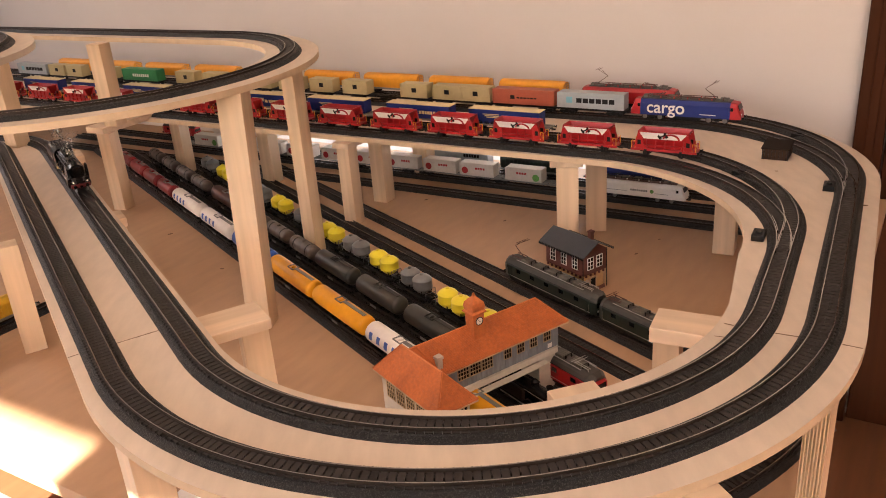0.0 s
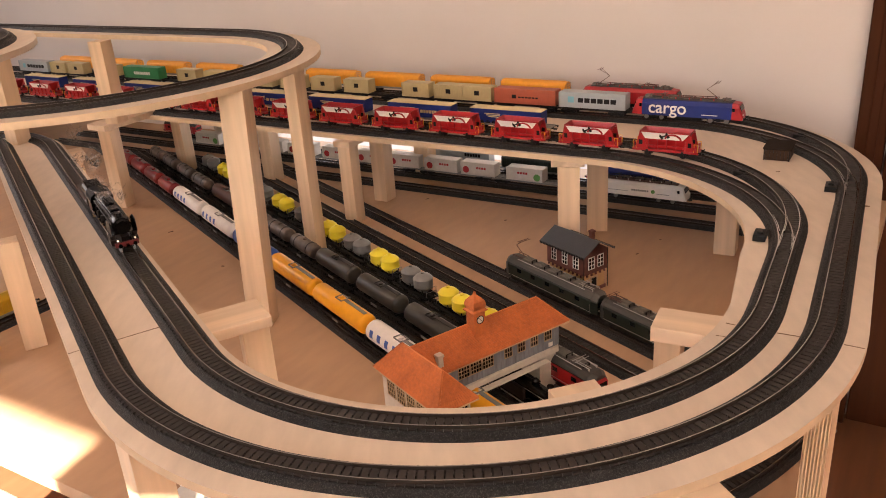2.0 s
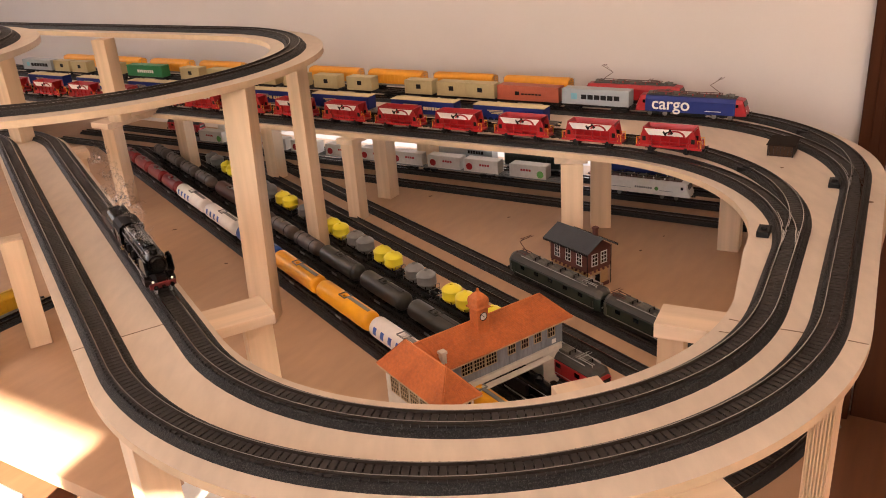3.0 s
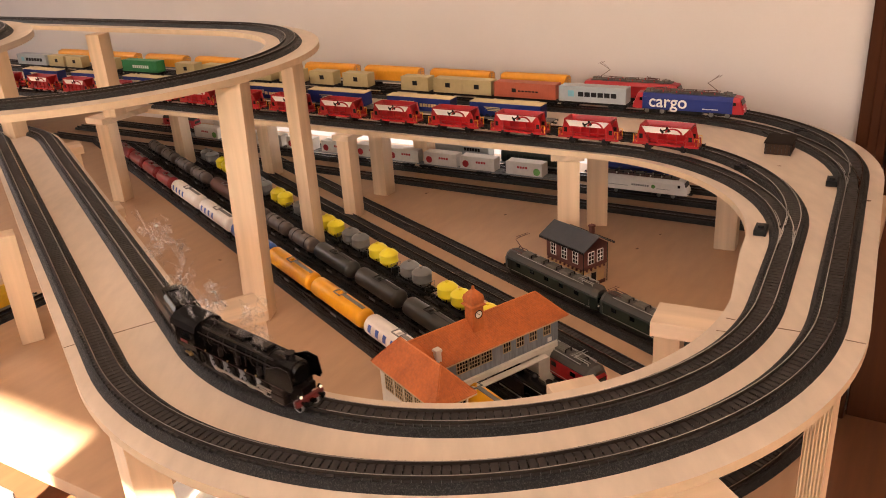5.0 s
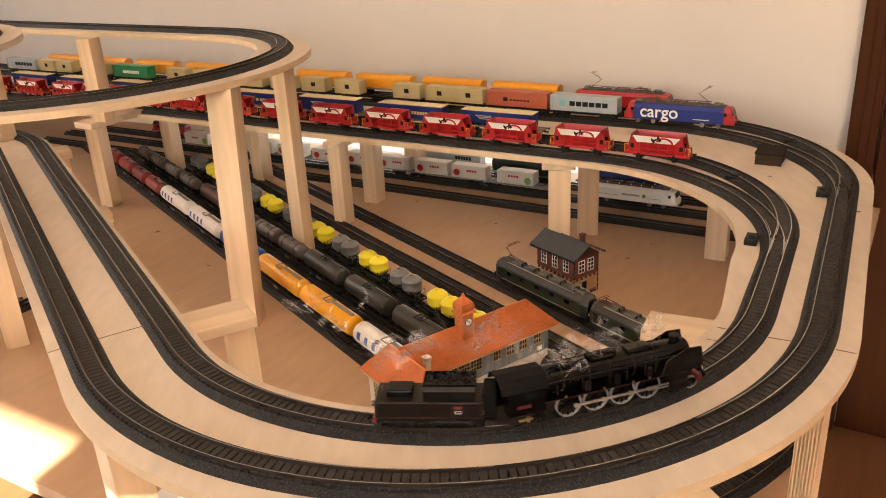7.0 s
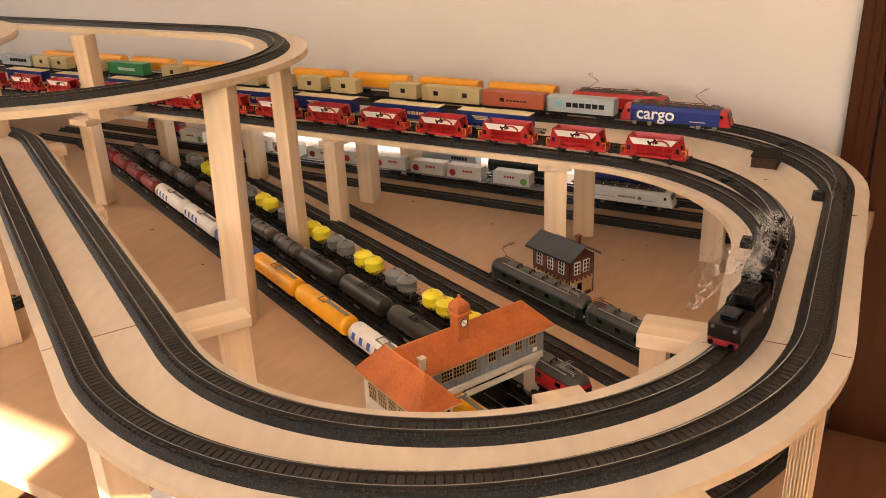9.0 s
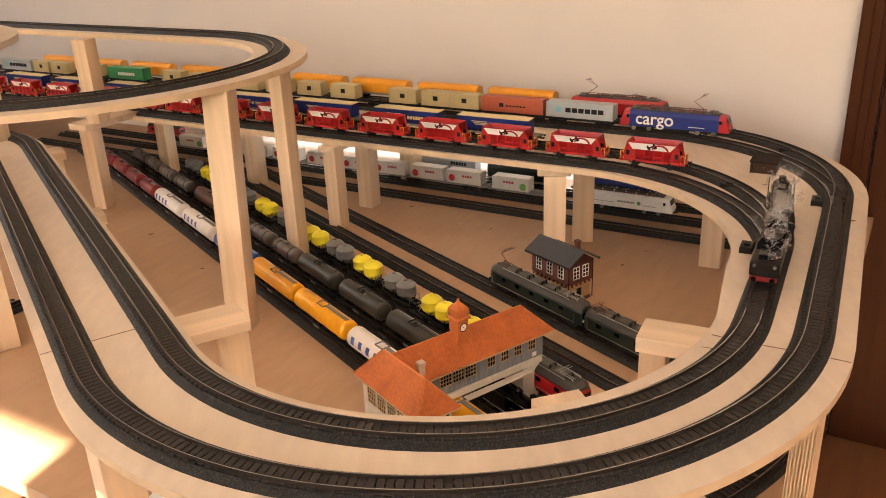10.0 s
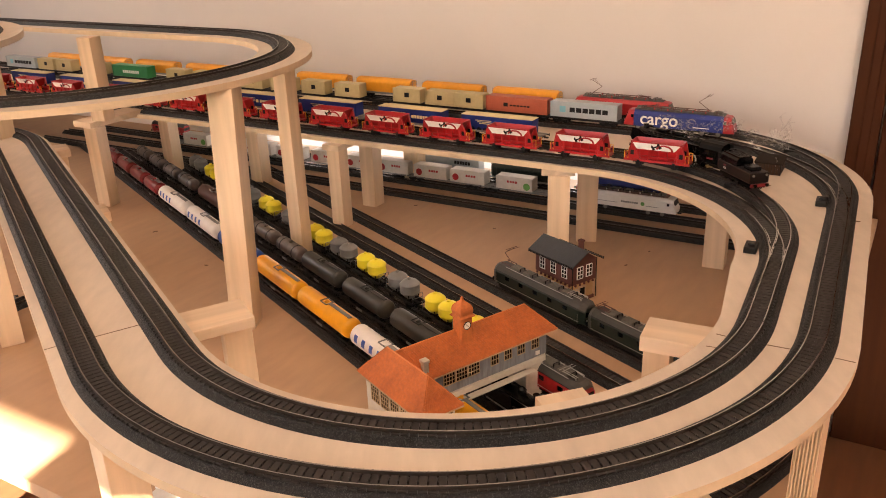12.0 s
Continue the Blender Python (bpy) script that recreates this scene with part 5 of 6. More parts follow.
    for p, q in ((a, r0), (b, r0), (r0, r1), (c, r1), (d, r1), ((lo, 0.748, zr), (rm, 0.748, zr)), ((rm, 0.748, zr), (em, 0.717, ze)), ((rm, 0.748, zr), (em, 0.779, ze))):
        add_cyl(bm, 0.0010, p, q, 6)
    part("ridge_tiles", bm, C_ORANGE_L, t)
    bm = bmesh.new()
    for p, q in ((a, b), (a, d), ((0.466, 0.717, ze), (em, 0.717, ze))):
        p, q = Vector(p) - Vector((0, 0, 0.0022)), Vector(q) - Vector((0, 0, 0.0022))
        add_cyl(bm, 0.0009, p, q, 6)
    part("gutter", bm, C_FRAME, t)
    # clock turret
    x, y = 0.535, 0.742
    tur = part("turret", box(x - 0.0085, x + 0.0085, y - 0.0085, y + 0.0085, 0.118, 0.157, 0.0004), C_ORANGE, t, "orange clock turret")
    bm = loft([[(x + r * sx, y + r * sy, z) for sx, sy in ((-1, -1), (1, -1), (1, 1), (-1, 1))] for r, z in ((0.0110, 0.157), (0.0112, 0.1585), (0.0090, 0.1605), (0.0098, 0.166), (0.0088, 0.171), (0.0050, 0.1755), (0.0018, 0.1785), (0.0009, 0.1830))])
    part("cap", bm, C_ORANGE, tur, smooth=False)
    face = part("clock_face", cyl(0.0050, (x, y - 0.0094, 0.147), (x, y - 0.0083, 0.147), 20), C_WHITE, tur, "round white clock face")
    bm = bmesh.new()
    for i in range(20):
        an = 2 * math.pi * i / 20
        add_box(bm, -0.0009, 0.0009, -0.0004, 0.0004, -0.0004, 0.0004, 0, pose(x + 0.0051 * math.cos(an), y - 0.0096, 0.147 + 0.0051 * math.sin(an), 0, 90 - math.degrees(an), 0))
    add_box(bm, -0.0003, 0.0003, -0.0002, 0.0002, 0, 0.0038, 0, pose(x, y - 0.0096, 0.147, 0, -40, 0))
    add_box(bm, -0.0003, 0.0003, -0.0002, 0.0002, 0, 0.0028, 0, pose(x, y - 0.0096, 0.147, 0, 130, 0))
    part("clock_hands", bm, C_BLACK, tur)
    bm = box(0.462, 0.469, 0.722, 0.729, 0.104, 0.126)
    add_box(bm, 0.461, 0.470, 0.721, 0.730, 0.124, 0.1275)
    part("chimney", bm, C_CONC, t)
    return t


signal_bridge()


def cabin():
    t = thing("signal_cabin", "small dark-roofed brown model signal cabin on the board", "building", yard_frame(0, 0))
    m0, m1_, d0, d1 = 0.882, 0.934, 0.906, 0.995
    part("base", box(m0 + 0.002, m1_ - 0.002, d0 + 0.002, d1 - 0.002, 0, 0.036), C_OCHRE, t, "ochre plaster ground floor")
    part("plinth", box(m0, m1_, d0, d1, 0, 0.006, 0.0004), C_BWALL, t)
    part("upper_floor", box(m0 - 0.001, m1_ + 0.001, d0 - 0.001, d1 + 0.001, 0.036, 0.074), C_BWALL, t, "brown timber upper floor")
    bm = bmesh.new()
    for i in range(9):
        y = d0 + 0.005 + i * 0.010
        add_box(bm, m0 - 0.003, m0, y - 0.0012, y + 0.0012, 0.0325, 0.0365)
    for i in range(5):
        x = m0 + 0.006 + i * 0.010
        add_box(bm, x - 0.0012, x + 0.0012, d0 - 0.003, d0, 0.0325, 0.0365)
    part("corbel", bm, C_BWALL, t)
    for i in range(3):
        window_grid(t, d0 + 0.012 + i * 0.027, d0 + 0.024 + i * 0.027, m0 - 0.0012, 0.045, 0.066, 2, 3, C_WHITE, "y")
    for i in range(2):
        window_grid(t, m0 + 0.009 + i * 0.021, m0 + 0.022 + i * 0.021, d0 - 0.0012, 0.045, 0.066, 2, 3, C_WHITE)
    door = part("door", box(m0 + 0.018, m0 + 0.030, d0 + 0.0008, d0 + 0.0025, 0.004, 0.026), C_BLACK, t)
    bm = bmesh.new()
    add_box(bm, m0 + 0.016, m0 + 0.018, d0 - 0.0002, d0 + 0.0024, 0.004, 0.027)
    add_box(bm, m0 + 0.030, m0 + 0.032, d0 - 0.0002, d0 + 0.0024, 0.004, 0.027)
    add_box(bm, m0 + 0.016, m0 + 0.032, d0 - 0.0002, d0 + 0.0024, 0.026, 0.0285)
    part("door_frame", bm, C_FRAME, door)
    ze, zr, rm = 0.074, 0.094, 0.908
    a0, a1, b0, b1 = m0 - 0.010, m1_ + 0.010, d0 - 0.010, d1 + 0.010
    part("roof", sheet([(a0, b1, ze), (a0, b0, ze), (rm, b0, zr), (rm, b1, zr)], 0.0014), C_SLATE, t, "dark slate roof")
    part("roof", sheet([(a1, b0, ze), (a1, b1, ze), (rm, b1, zr), (rm, b0, zr)], 0.0014), C_SLATE, t)
    part("tiles", tile_rows((a0, b0, ze), (a0, b1, ze), (rm, b0, zr), (rm, b1, zr), 14, 44, 0.0003), C_SLATE, t)
    part("gable", sheet([(m0 - 0.001, d0 - 0.001, ze), (m1_ + 0.001, d0 - 0.001, ze), (rm, d0 - 0.001, zr - 0.002), (rm, d0 + 0.0005, zr - 0.002)], 0.002), C_BWALL, t)
    for x0, x1 in ((a0 - 0.0012, a0 + 0.0004), (a1 - 0.0004, a1 + 0.0012)):
        bm = bmesh.new()
        for i in range(28):
            y = b0 + 0.002 + i * (b1 - b0 - 0.004) / 27
            add_box(bm, x0, x1, y - 0.0009, y + 0.0009, ze - 0.0028, ze + 0.0012)
        part("eave_trim", bm, C_BLACK, t)
    bm = bmesh.new()
    for x in (m0 - 0.0016,):
        add_cyl(bm, 0.0008, (x, d0 - 0.0016, 0.002), (x, d0 - 0.0016, ze), 6)
    add_cyl(bm, 0.0008, (m1_ + 0.0016, d0 - 0.0016, 0.002), (m1_ + 0.0016, d0 - 0.0016, ze), 6)
    part("downpipe", bm, C_BLACK, t)
    bm = box(rm + 0.010, rm + 0.017, d0 + 0.018, d0 + 0.025, 0.082, 0.101)
    add_box(bm, rm + 0.009, rm + 0.018, d0 + 0.017, d0 + 0.026, 0.099, 0.102)
    part("chimney", bm, C_BWALL, t)
    return t


cabin()


def hut():
    t = thing("switch_hut", "small black model lineside hut on the deck", "building", pose(0.576, 1.325, DECK, 0, 0, -32))
    part("body", box(-0.020, 0.020, -0.022, 0.022, 0, 0.019, 0.0004), mat("dark_brown_board", (0.040, 0.019, 0.010), 0.6, vary=0.3, scale=200, spec=0.2), t)
    part("roof", sheet([(-0.0225, -0.0245, 0.0205), (0.0225, -0.0245, 0.0205), (0.0225, 0.0245, 0.0235), (-0.0225, 0.0245, 0.0235)], 0.0020), mat("hut_roofing_felt", (0.016, 0.010, 0.007), 0.8, vary=0.3, scale=200, spec=0.15), t)
    for i in range(7):
        x = -0.017 + i * 0.0057
        part("batten", box(x - 0.0003, x + 0.0003, -0.0226, -0.0218, 0.001, 0.0185), C_BLACK, t)
    for x in (-0.020, 0.020):
        part("corner_post", box(x - 0.0008, x + 0.0008, -0.0232, -0.0216, 0, 0.0185), C_BLACK, t)
    part("vent_pipe", cyl(0.0012, (-0.0200, 0.012, 0.0215), (-0.0330, 0.012, 0.0290), 8), C_BLACK, t)
    return t


hut()


# ---- turnouts: point motors and frogs beside the branch lines ----
def point_motor(x, y, turn):
    bm = box(-0.014, 0.014, -0.008, 0.008, 0, 0.0085, 0.001)
    add_box(bm, -0.006, 0.006, -0.004, 0.004, 0.0085, 0.0115, 0.0008)
    ob = part("point_motor", bm, C_BLACK, at=pose(x, y, DECK, 0, 0, turn))
    return tagged(ob, "dark grey point motor housing beside the turnout", "point motor", "point motors")


for p, turn in (((0.416, 0.990), 61), ((0.484, 1.238), -60), ((0.584, 1.152), 61), ((0.655, 1.418), -60)):
    point_motor(*p, turn)

def frog(main, branch, s0, label):
    """Switch blades, V-shaped frog and check rails laid between the rails where two lines part."""
    t = thing("turnout_frog", label, "turnout", group="turnouts")
    for pts, sides in ((main, (-1, 1)), (branch, (-1, 1))):
        for side in sides:
            run = [along(pts, s0 + 0.008 * i) for i in range(9)]
            v, f = sweep([(p + Vector((0, 0, 0.0006)), h) for p, h in run], [(side * 0.0072 - 0.0004, 0.0070), (side * 0.0072 - 0.0004, 0.0106), (side * 0.0072 + 0.0004, 0.0106), (side * 0.0072 + 0.0004, 0.0070)])
            link("check_rail", v, f, M_RAIL, t)
    for pts in (main, branch):
        run = [along(pts, s0 + 0.075 + 0.008 * i) for i in range(8)]
        v, f = sweep([(p + Vector((0, 0, 0.0007)), h) for p, h in run], [(0.0062, 0.0070), (0.0066, 0.0107), (0.0076, 0.0107), (0.0080, 0.0070)])
        link("switch_blade", v, f, M_RAIL, t)
    return t


frog(LINE_1, LINE_2, m1[5] - 0.010, "bright metal frog of the inner turnout")
frog(LINE_3, LINE_4, m3[5] - 0.010, "bright metal frog of the outer turnout")

# seams in the deck plywood and knots
M_SEAM = mat("seam_dark", (0.16, 0.10, 0.06), 0.8)


def seam(a, b, w=0.0012):
    a, b = Vector((*a, DECK)), Vector((*b, DECK))
    d = (b - a).normalized()
    s = Vector((-d.y, d.x, 0)) * w / 2
    up = Vector((0, 0, 0.0004))
    v = [a - s, b - s, b + s, a + s, a - s + up, b - s + up, b + s + up, a + s + up]
    ob = link("deck_seam", v, [(4, 5, 6, 7), (0, 1, 5, 4), (1, 2, 6, 5), (2, 3, 7, 6), (3, 0, 4, 7)], M_SEAM)
    return tagged(ob, "dark butt joint between plywood sheets", "seam", kind="structure")


seam((-0.380, 0.827), (-0.336, 0.853))
seam((-0.4235, 0.8027), (-0.4137, 0.8095), 0.0008)
seam((0.338, 0.742), (0.358, 0.731))
seam((0.393, 0.710), (0.4085, 0.6995))
seam((0.295, 0.770), (0.303, 0.764))
seam((0.276, 0.7455), (0.294, 0.737), 0.0008)
seam((-0.395, 0.990), (-0.372, 0.945), 0.0005)

M_KNOT = mat("wood_knot", (0.13, 0.065, 0.03), 0.7, vary=0.3, scale=300)


def knot(x, y, z, r, turn=0.0):
    bm = cyl(r, (0, 0, 0), (0, 0, 0.0004), 14)
    bmesh.ops.scale(bm, vec=(1.0, 0.45, 1.0), verts=bm.verts[:])
    return tagged(part("wood_knot", bm, M_KNOT, at=pose(x, y, z, 0, 0, turn)), "small dark knot in the plywood", "knot", kind="structure")


for x, y, r in ((-0.595, 1.690, 0.006), (-0.030, 1.790, 0.005), (0.135, 1.62, 0.004), (0.36, 1.40, 0.004), (0.42, 1.46, 0.003)):
    knot(x, y, 0.0, r, 30)
for x, y, r in ((0.598, 1.076, 0.006), (-0.30, 1.02, 0.003), (0.545, 1.25, 0.003)):
    knot(x, y, DECK, r, -20)


# ---- steam locomotive and tender ----
C_STEAM = mat("steam_black", (0.0035, 0.003, 0.003), 0.24, vary=0.4, scale=120, spec=0.22)
C_STEAM2 = mat("steam_brown_black", (0.008, 0.005, 0.004), 0.36, vary=0.3, scale=120, spec=0.25)
C_LINE = mat("red_lining", (0.040, 0.007, 0.006), 0.5)
C_LAMP = mat("lamp_lens", (0.9, 0.85, 0.7), 0.1)
lb_ = C_LAMP.node_tree.nodes["Principled BSDF"]
lb_.inputs["Emission Color"].default_value = (1.0, 0.85, 0.6, 1)
lb_.inputs["Emission Strength"].default_value = 0.06
DRIVE_R = 0.0120
C_MATT = mat("matt_black", (0.006, 0.005, 0.005), 0.6, vary=0.3, scale=150, spec=0.12)
C_PLATE = mat("red_plate", (0.14, 0.012, 0.012), 0.45, vary=0.3, scale=300)
C_BRASS = mat("brass_fitting", (0.50, 0.36, 0.16), 0.35, metal=1.0, vary=0.2, scale=200)
C_TYRE = mat("wheel_tyre", (0.36, 0.37, 0.38), 0.35, metal=0.2, vary=0.1)


def spoked(name, r, parent, spokes=12, tyre=None):
    """A spoked wheel in the plane y = 0, with a bright tyre."""
    tyre = tyre or C_TYRE
    bm = bmesh.new()
    n = 28
    for r0, r1, y0, y1 in ((r * 0.92, r, -0.0013, 0.0013),):
        rings = []
        for i in range(n):
            a = 2 * math.pi * i / n
            c, s = math.cos(a), math.sin(a)
            rings.append([bm.verts.new((c * q, y, s * q)) for q, y in ((r0, y0), (r1, y0), (r1, y1), (r0, y1))])
        for i in range(n):
            p, q = rings[i], rings[(i + 1) % n]
            for k in range(4):
                bm.faces.new((p[k], p[(k + 1) % 4], q[(k + 1) % 4], q[k]))
    ob = part(name, bm, tyre, parent)
    bm = bmesh.new()
    for i in range(spokes):
        a = 360 * i / spokes
        add_box(bm, 0, r * 0.93, -0.0004, 0.0004, -0.0005, 0.0005, 0, pose(0, 0, 0, 0, a, 0))
    add_cyl(bm, r * 0.26, -0.0012, 0.0012, 12)
    add_box(bm, -r * 0.30, r * 0.30, -0.0009, 0.0009, -r * 0.82, -r * 0.45)
    part("spokes", bm, C_STEAM, ob)
    return ob


def steam_loco():
    """x forward, the origin at the rail under the middle of the drivers; front buffers at +0.110, rear at -0.095."""
    t = thing("steam_locomotive", "black model steam locomotive with tall smoke deflectors", "locomotive")
    zb, rb = 0.0355, 0.0115
    rings = []
    for x, r in ((-0.048, 0.0128), (-0.020, 0.0124), (-0.018, 0.0120), (0.060, 0.0118), (0.062, 0.0122), (0.092, 0.0122), (0.0935, 0.0118)):
        rings.append([(x, r * math.cos(2 * math.pi * i / 28), zb + r * math.sin(2 * math.pi * i / 28)) for i in range(28)])
    boiler = part("boiler", loft(rings), C_STEAM, t, smooth=True)
    part("smokebox_door", cyl(0.0100, (0.0935, 0, zb), (0.0958, 0, zb), 24, r2=0.0080), C_STEAM, boiler)
    for x in (-0.030, -0.005, 0.015, 0.038, 0.060):
        part("boiler_band", cyl(0.01265, (x - 0.0005, 0, zb), (x + 0.0005, 0, zb), 28), C_STEAM2, boiler)
    bm = bmesh.new()
    add_cyl(bm, 0.0050, (0.083, 0, zb + 0.0105), (0.083, 0, zb + 0.0165), 16, r2=0.0042)
    add_cyl(bm, 0.0048, (0.083, 0, zb + 0.0165), (0.083, 0, zb + 0.0175), 16)
    part("chimney", bm, C_STEAM, boiler)
    for x in (0.045, 0.010):
        bm = box(x - 0.011, x + 0.011, -0.0062, 0.0062, zb + 0.0090, zb + 0.0150, 0.0016)
        part("dome", bm, C_STEAM, boiler)
    bm = bmesh.new()
    for s in (-1, 1):
        add_cyl(bm, 0.0006, (-0.045, s * 0.0130, zb + 0.004), (0.088, s * 0.0130, zb + 0.004), 6)
        for x in (-0.02, 0.01, 0.04, 0.07):
            add_cyl(bm, 0.0005, (x, s * 0.0115, zb + 0.004), (x, s * 0.0132, zb + 0.004), 6)
        add_cyl(bm, 0.0010, (-0.040, s * 0.0095, zb + 0.0095), (0.070, s * 0.0095, zb + 0.0095), 6)
    part("pipe", bm, C_STEAM2, boiler)
    for s in (-1, 1):
        for x in (-0.036, -0.012, 0.013, 0.030, 0.048, 0.058):
            bm = bmesh.new()
            add_cyl(bm, 0.0007, (x, s * 0.0090, zb + 0.0085), (x, s * 0.0128, zb - 0.001), 6)
            add_cyl(bm, 0.0009, (x, s * 0.0126, zb - 0.001), (x, s * 0.0132, zb - 0.009), 6)
            part("feed_pipe", bm, C_MATT, boiler)
        for x in (-0.030, 0.006, 0.034, 0.050):
            part("fitting", cyl(0.0008, (x, s * 0.0172, 0.0246), (x, s * 0.0172, 0.0262), 8), C_BRASS, boiler)
    part("regulator_cover", box(-0.004, 0.024, -0.0040, 0.0040, zb + 0.0110, zb + 0.0160, 0.0012), C_STEAM, boiler)
    part("safety_valve", cyl(0.0018, (-0.030, 0, zb + 0.011), (-0.030, 0, zb + 0.0155), 10), C_STEAM2, boiler)
    for s in (-1, 1):
        for x in (-0.008, 0.020, 0.052):
            part("pump", cyl(0.0024, (x, s * 0.0142, 0.0245), (x, s * 0.0142, 0.0335), 10), C_STEAM2, boiler)
    # running board, cab, frames
    for s in (-1, 1):
        part("running_board", box(-0.050, 0.092, s * 0.0116 - 0.0059, s * 0.0116 + 0.0059, 0.0242, 0.0252), C_STEAM, t)
        part("valance_line", box(-0.050, 0.088, s * 0.0177 - 0.0002, s * 0.0177 + 0.0001, 0.0240, 0.0246), C_LINE, t)
        bm = bmesh.new()
        pts = [(0.062, 0.0250), (0.100, 0.0250), (0.1035, 0.0300), (0.1000, 0.0462), (0.0860, 0.0470), (0.0660, 0.0380)]
        a = [bm.verts.new((x, s * 0.0170, z)) for x, z in pts]
        b = [bm.verts.new((x, s * 0.0162, z)) for x, z in pts]
        bm.faces.new(a)
        bm.faces.new(b[::-1])
        for i in range(len(pts)):
            bm.faces.new((a[i], b[i], b[(i + 1) % 6], a[(i + 1) % 6]))
        d = part("smoke_deflector", bm, C_STEAM, t)
        bm = bmesh.new()
        for i in range(6):
            p, q = pts[i], pts[(i + 1) % 6]
            add_cyl(bm, 0.0003, (p[0], s * 0.0171, p[1]), (q[0], s * 0.0171, q[1]), 5)
        part("deflector_edge", bm, C_STEAM2, d)
    prof = [(-0.0165, 0.0160), (0.0165, 0.0160), (0.0165, 0.0385), (0.0148, 0.0440), (0.0100, 0.0475), (0, 0.0488), (-0.0100, 0.0475), (-0.0148, 0.0440), (-0.0165, 0.0385)]
    cab = part("cab", prism(prof, -0.082, -0.048), C_STEAM, t, smooth=False)
    bm = prism([(-0.0172, 0.0385), (-0.0152, 0.0448), (-0.0102, 0.0483), (0, 0.0497), (0.0102, 0.0483), (0.0152, 0.0448), (0.0172, 0.0385), (0.0165, 0.0385), (0.0146, 0.0440), (0.0098, 0.0474), (0, 0.0486), (-0.0098, 0.0474), (-0.0146, 0.0440), (-0.0165, 0.0385)], -0.088, -0.046)
    part("cab_roof", bm, C_MATT, cab)
    for s in (-1, 1):
        part("cab_window", box(-0.066, -0.055, s * 0.0166 - 0.0004, s * 0.0166 + 0.0003, 0.0295, 0.0370), C_GLASS, cab)
        part("number_plate", box(-0.074, -0.062, s * 0.0167 - 0.0003, s * 0.0167 + 0.0003, 0.0225, 0.0255), C_PLATE, cab)
        part("injector", cyl(0.0013, (-0.072, s * 0.0148, 0.0098), (-0.060, s * 0.0148, 0.0098), 8), C_BRASS, cab, "small brass injector")
        part("injector_valve", cyl(0.0018, (-0.064, s * 0.0148, 0.0075), (-0.064, s * 0.0148, 0.0120), 8), C_BRASS, cab)
        part("step", box(-0.078, -0.070, s * 0.0150 - 0.0015, s * 0.0150 + 0.0015, 0.0045, 0.0058), C_STEAM2, cab)
    part("main_frame", box(-0.088, 0.100, -0.0055, 0.0055, 0.0060, 0.0228), C_STEAM2, t)
    beam = part("buffer_beam", box(0.1005, 0.1040, -0.0160, 0.0160, 0.0090, 0.0155, 0.0004), C_PLATE, t, "red buffer beam")
    for s in (-1, 1):
        part("buffer", cyl(0.0028, (0.1085, s * 0.0100, 0.0125), (0.1097, s * 0.0100, 0.0125), 14), C_STEAM, beam)
        part("buffer_stem", cyl(0.0014, (0.104, s * 0.0100, 0.0125), (0.1085, s * 0.0100, 0.0125), 10), C_STEAM, beam)
        lamp_ = part("headlamp", cyl(0.0021, (0.1030, s * 0.0115, 0.0195), (0.1055, s * 0.0115, 0.0195), 12), C_STEAM, beam)
        part("lamp_lens", cyl(0.0016, (0.1054, s * 0.0115, 0.0195), (0.1060, s * 0.0115, 0.0195), 12), C_LAMP, lamp_, "glowing lamp lens")
        bm = box(0.070, 0.090, s * 0.0148 - 0.0042, s * 0.0148 + 0.0042, 0.0080, 0.0165, 0.0012)
        add_box(bm, 0.072, 0.088, s * 0.0148 - 0.0036, s * 0.0148 + 0.0036, 0.0165, 0.0220, 0.0010)
        part("cylinder", bm, C_STEAM2, t)
        part("piston_rod", cyl(0.0006, (0.050, s * 0.0158, 0.0118), (0.072, s * 0.0158, 0.0118), 8), C_METAL, t)
        part("slide_bar", box(0.048, 0.070, s * 0.0160 - 0.0007, s * 0.0160 + 0.0007, 0.0142, 0.0152), C_METAL, t)
        part("coupling_hook", box(0.104, 0.110, s * 0.001 - 0.001, s * 0.001 + 0.001, 0.0105, 0.0125), C_STEAM, beam)
    moving = []
    for x in (-0.024, 0.0020, 0.028, 0.053):
        for s in (-1, 1):
            w = spoked("driving_wheel", DRIVE_R, t)
            moving.append((w, x, s * 0.0095, DRIVE_R))
    for x, r in ((0.076, 0.0060), (0.097, 0.0060), (-0.052, 0.0070)):
        for s in (-1, 1):
            w = spoked("carrying_wheel", r, t, 8, C_TYRE if x > 0.09 else C_STEAM2)
            moving.append((w, x, s * 0.0092, r))
    rods = []
    for s in (-1, 1):
        bm = box(-0.0255, 0.055, -0.0006, 0.0006, -0.0011, 0.0011, 0.0003)
        for x in (-0.024, 0.0020, 0.028, 0.053):
            add_cyl(bm, 0.0021, (x, -0.0008, 0), (x, 0.0008, 0), 12)
        rods.append((part("coupling_rod", bm, C_METAL, t), s, 0.0135))
    return t, moving, rods


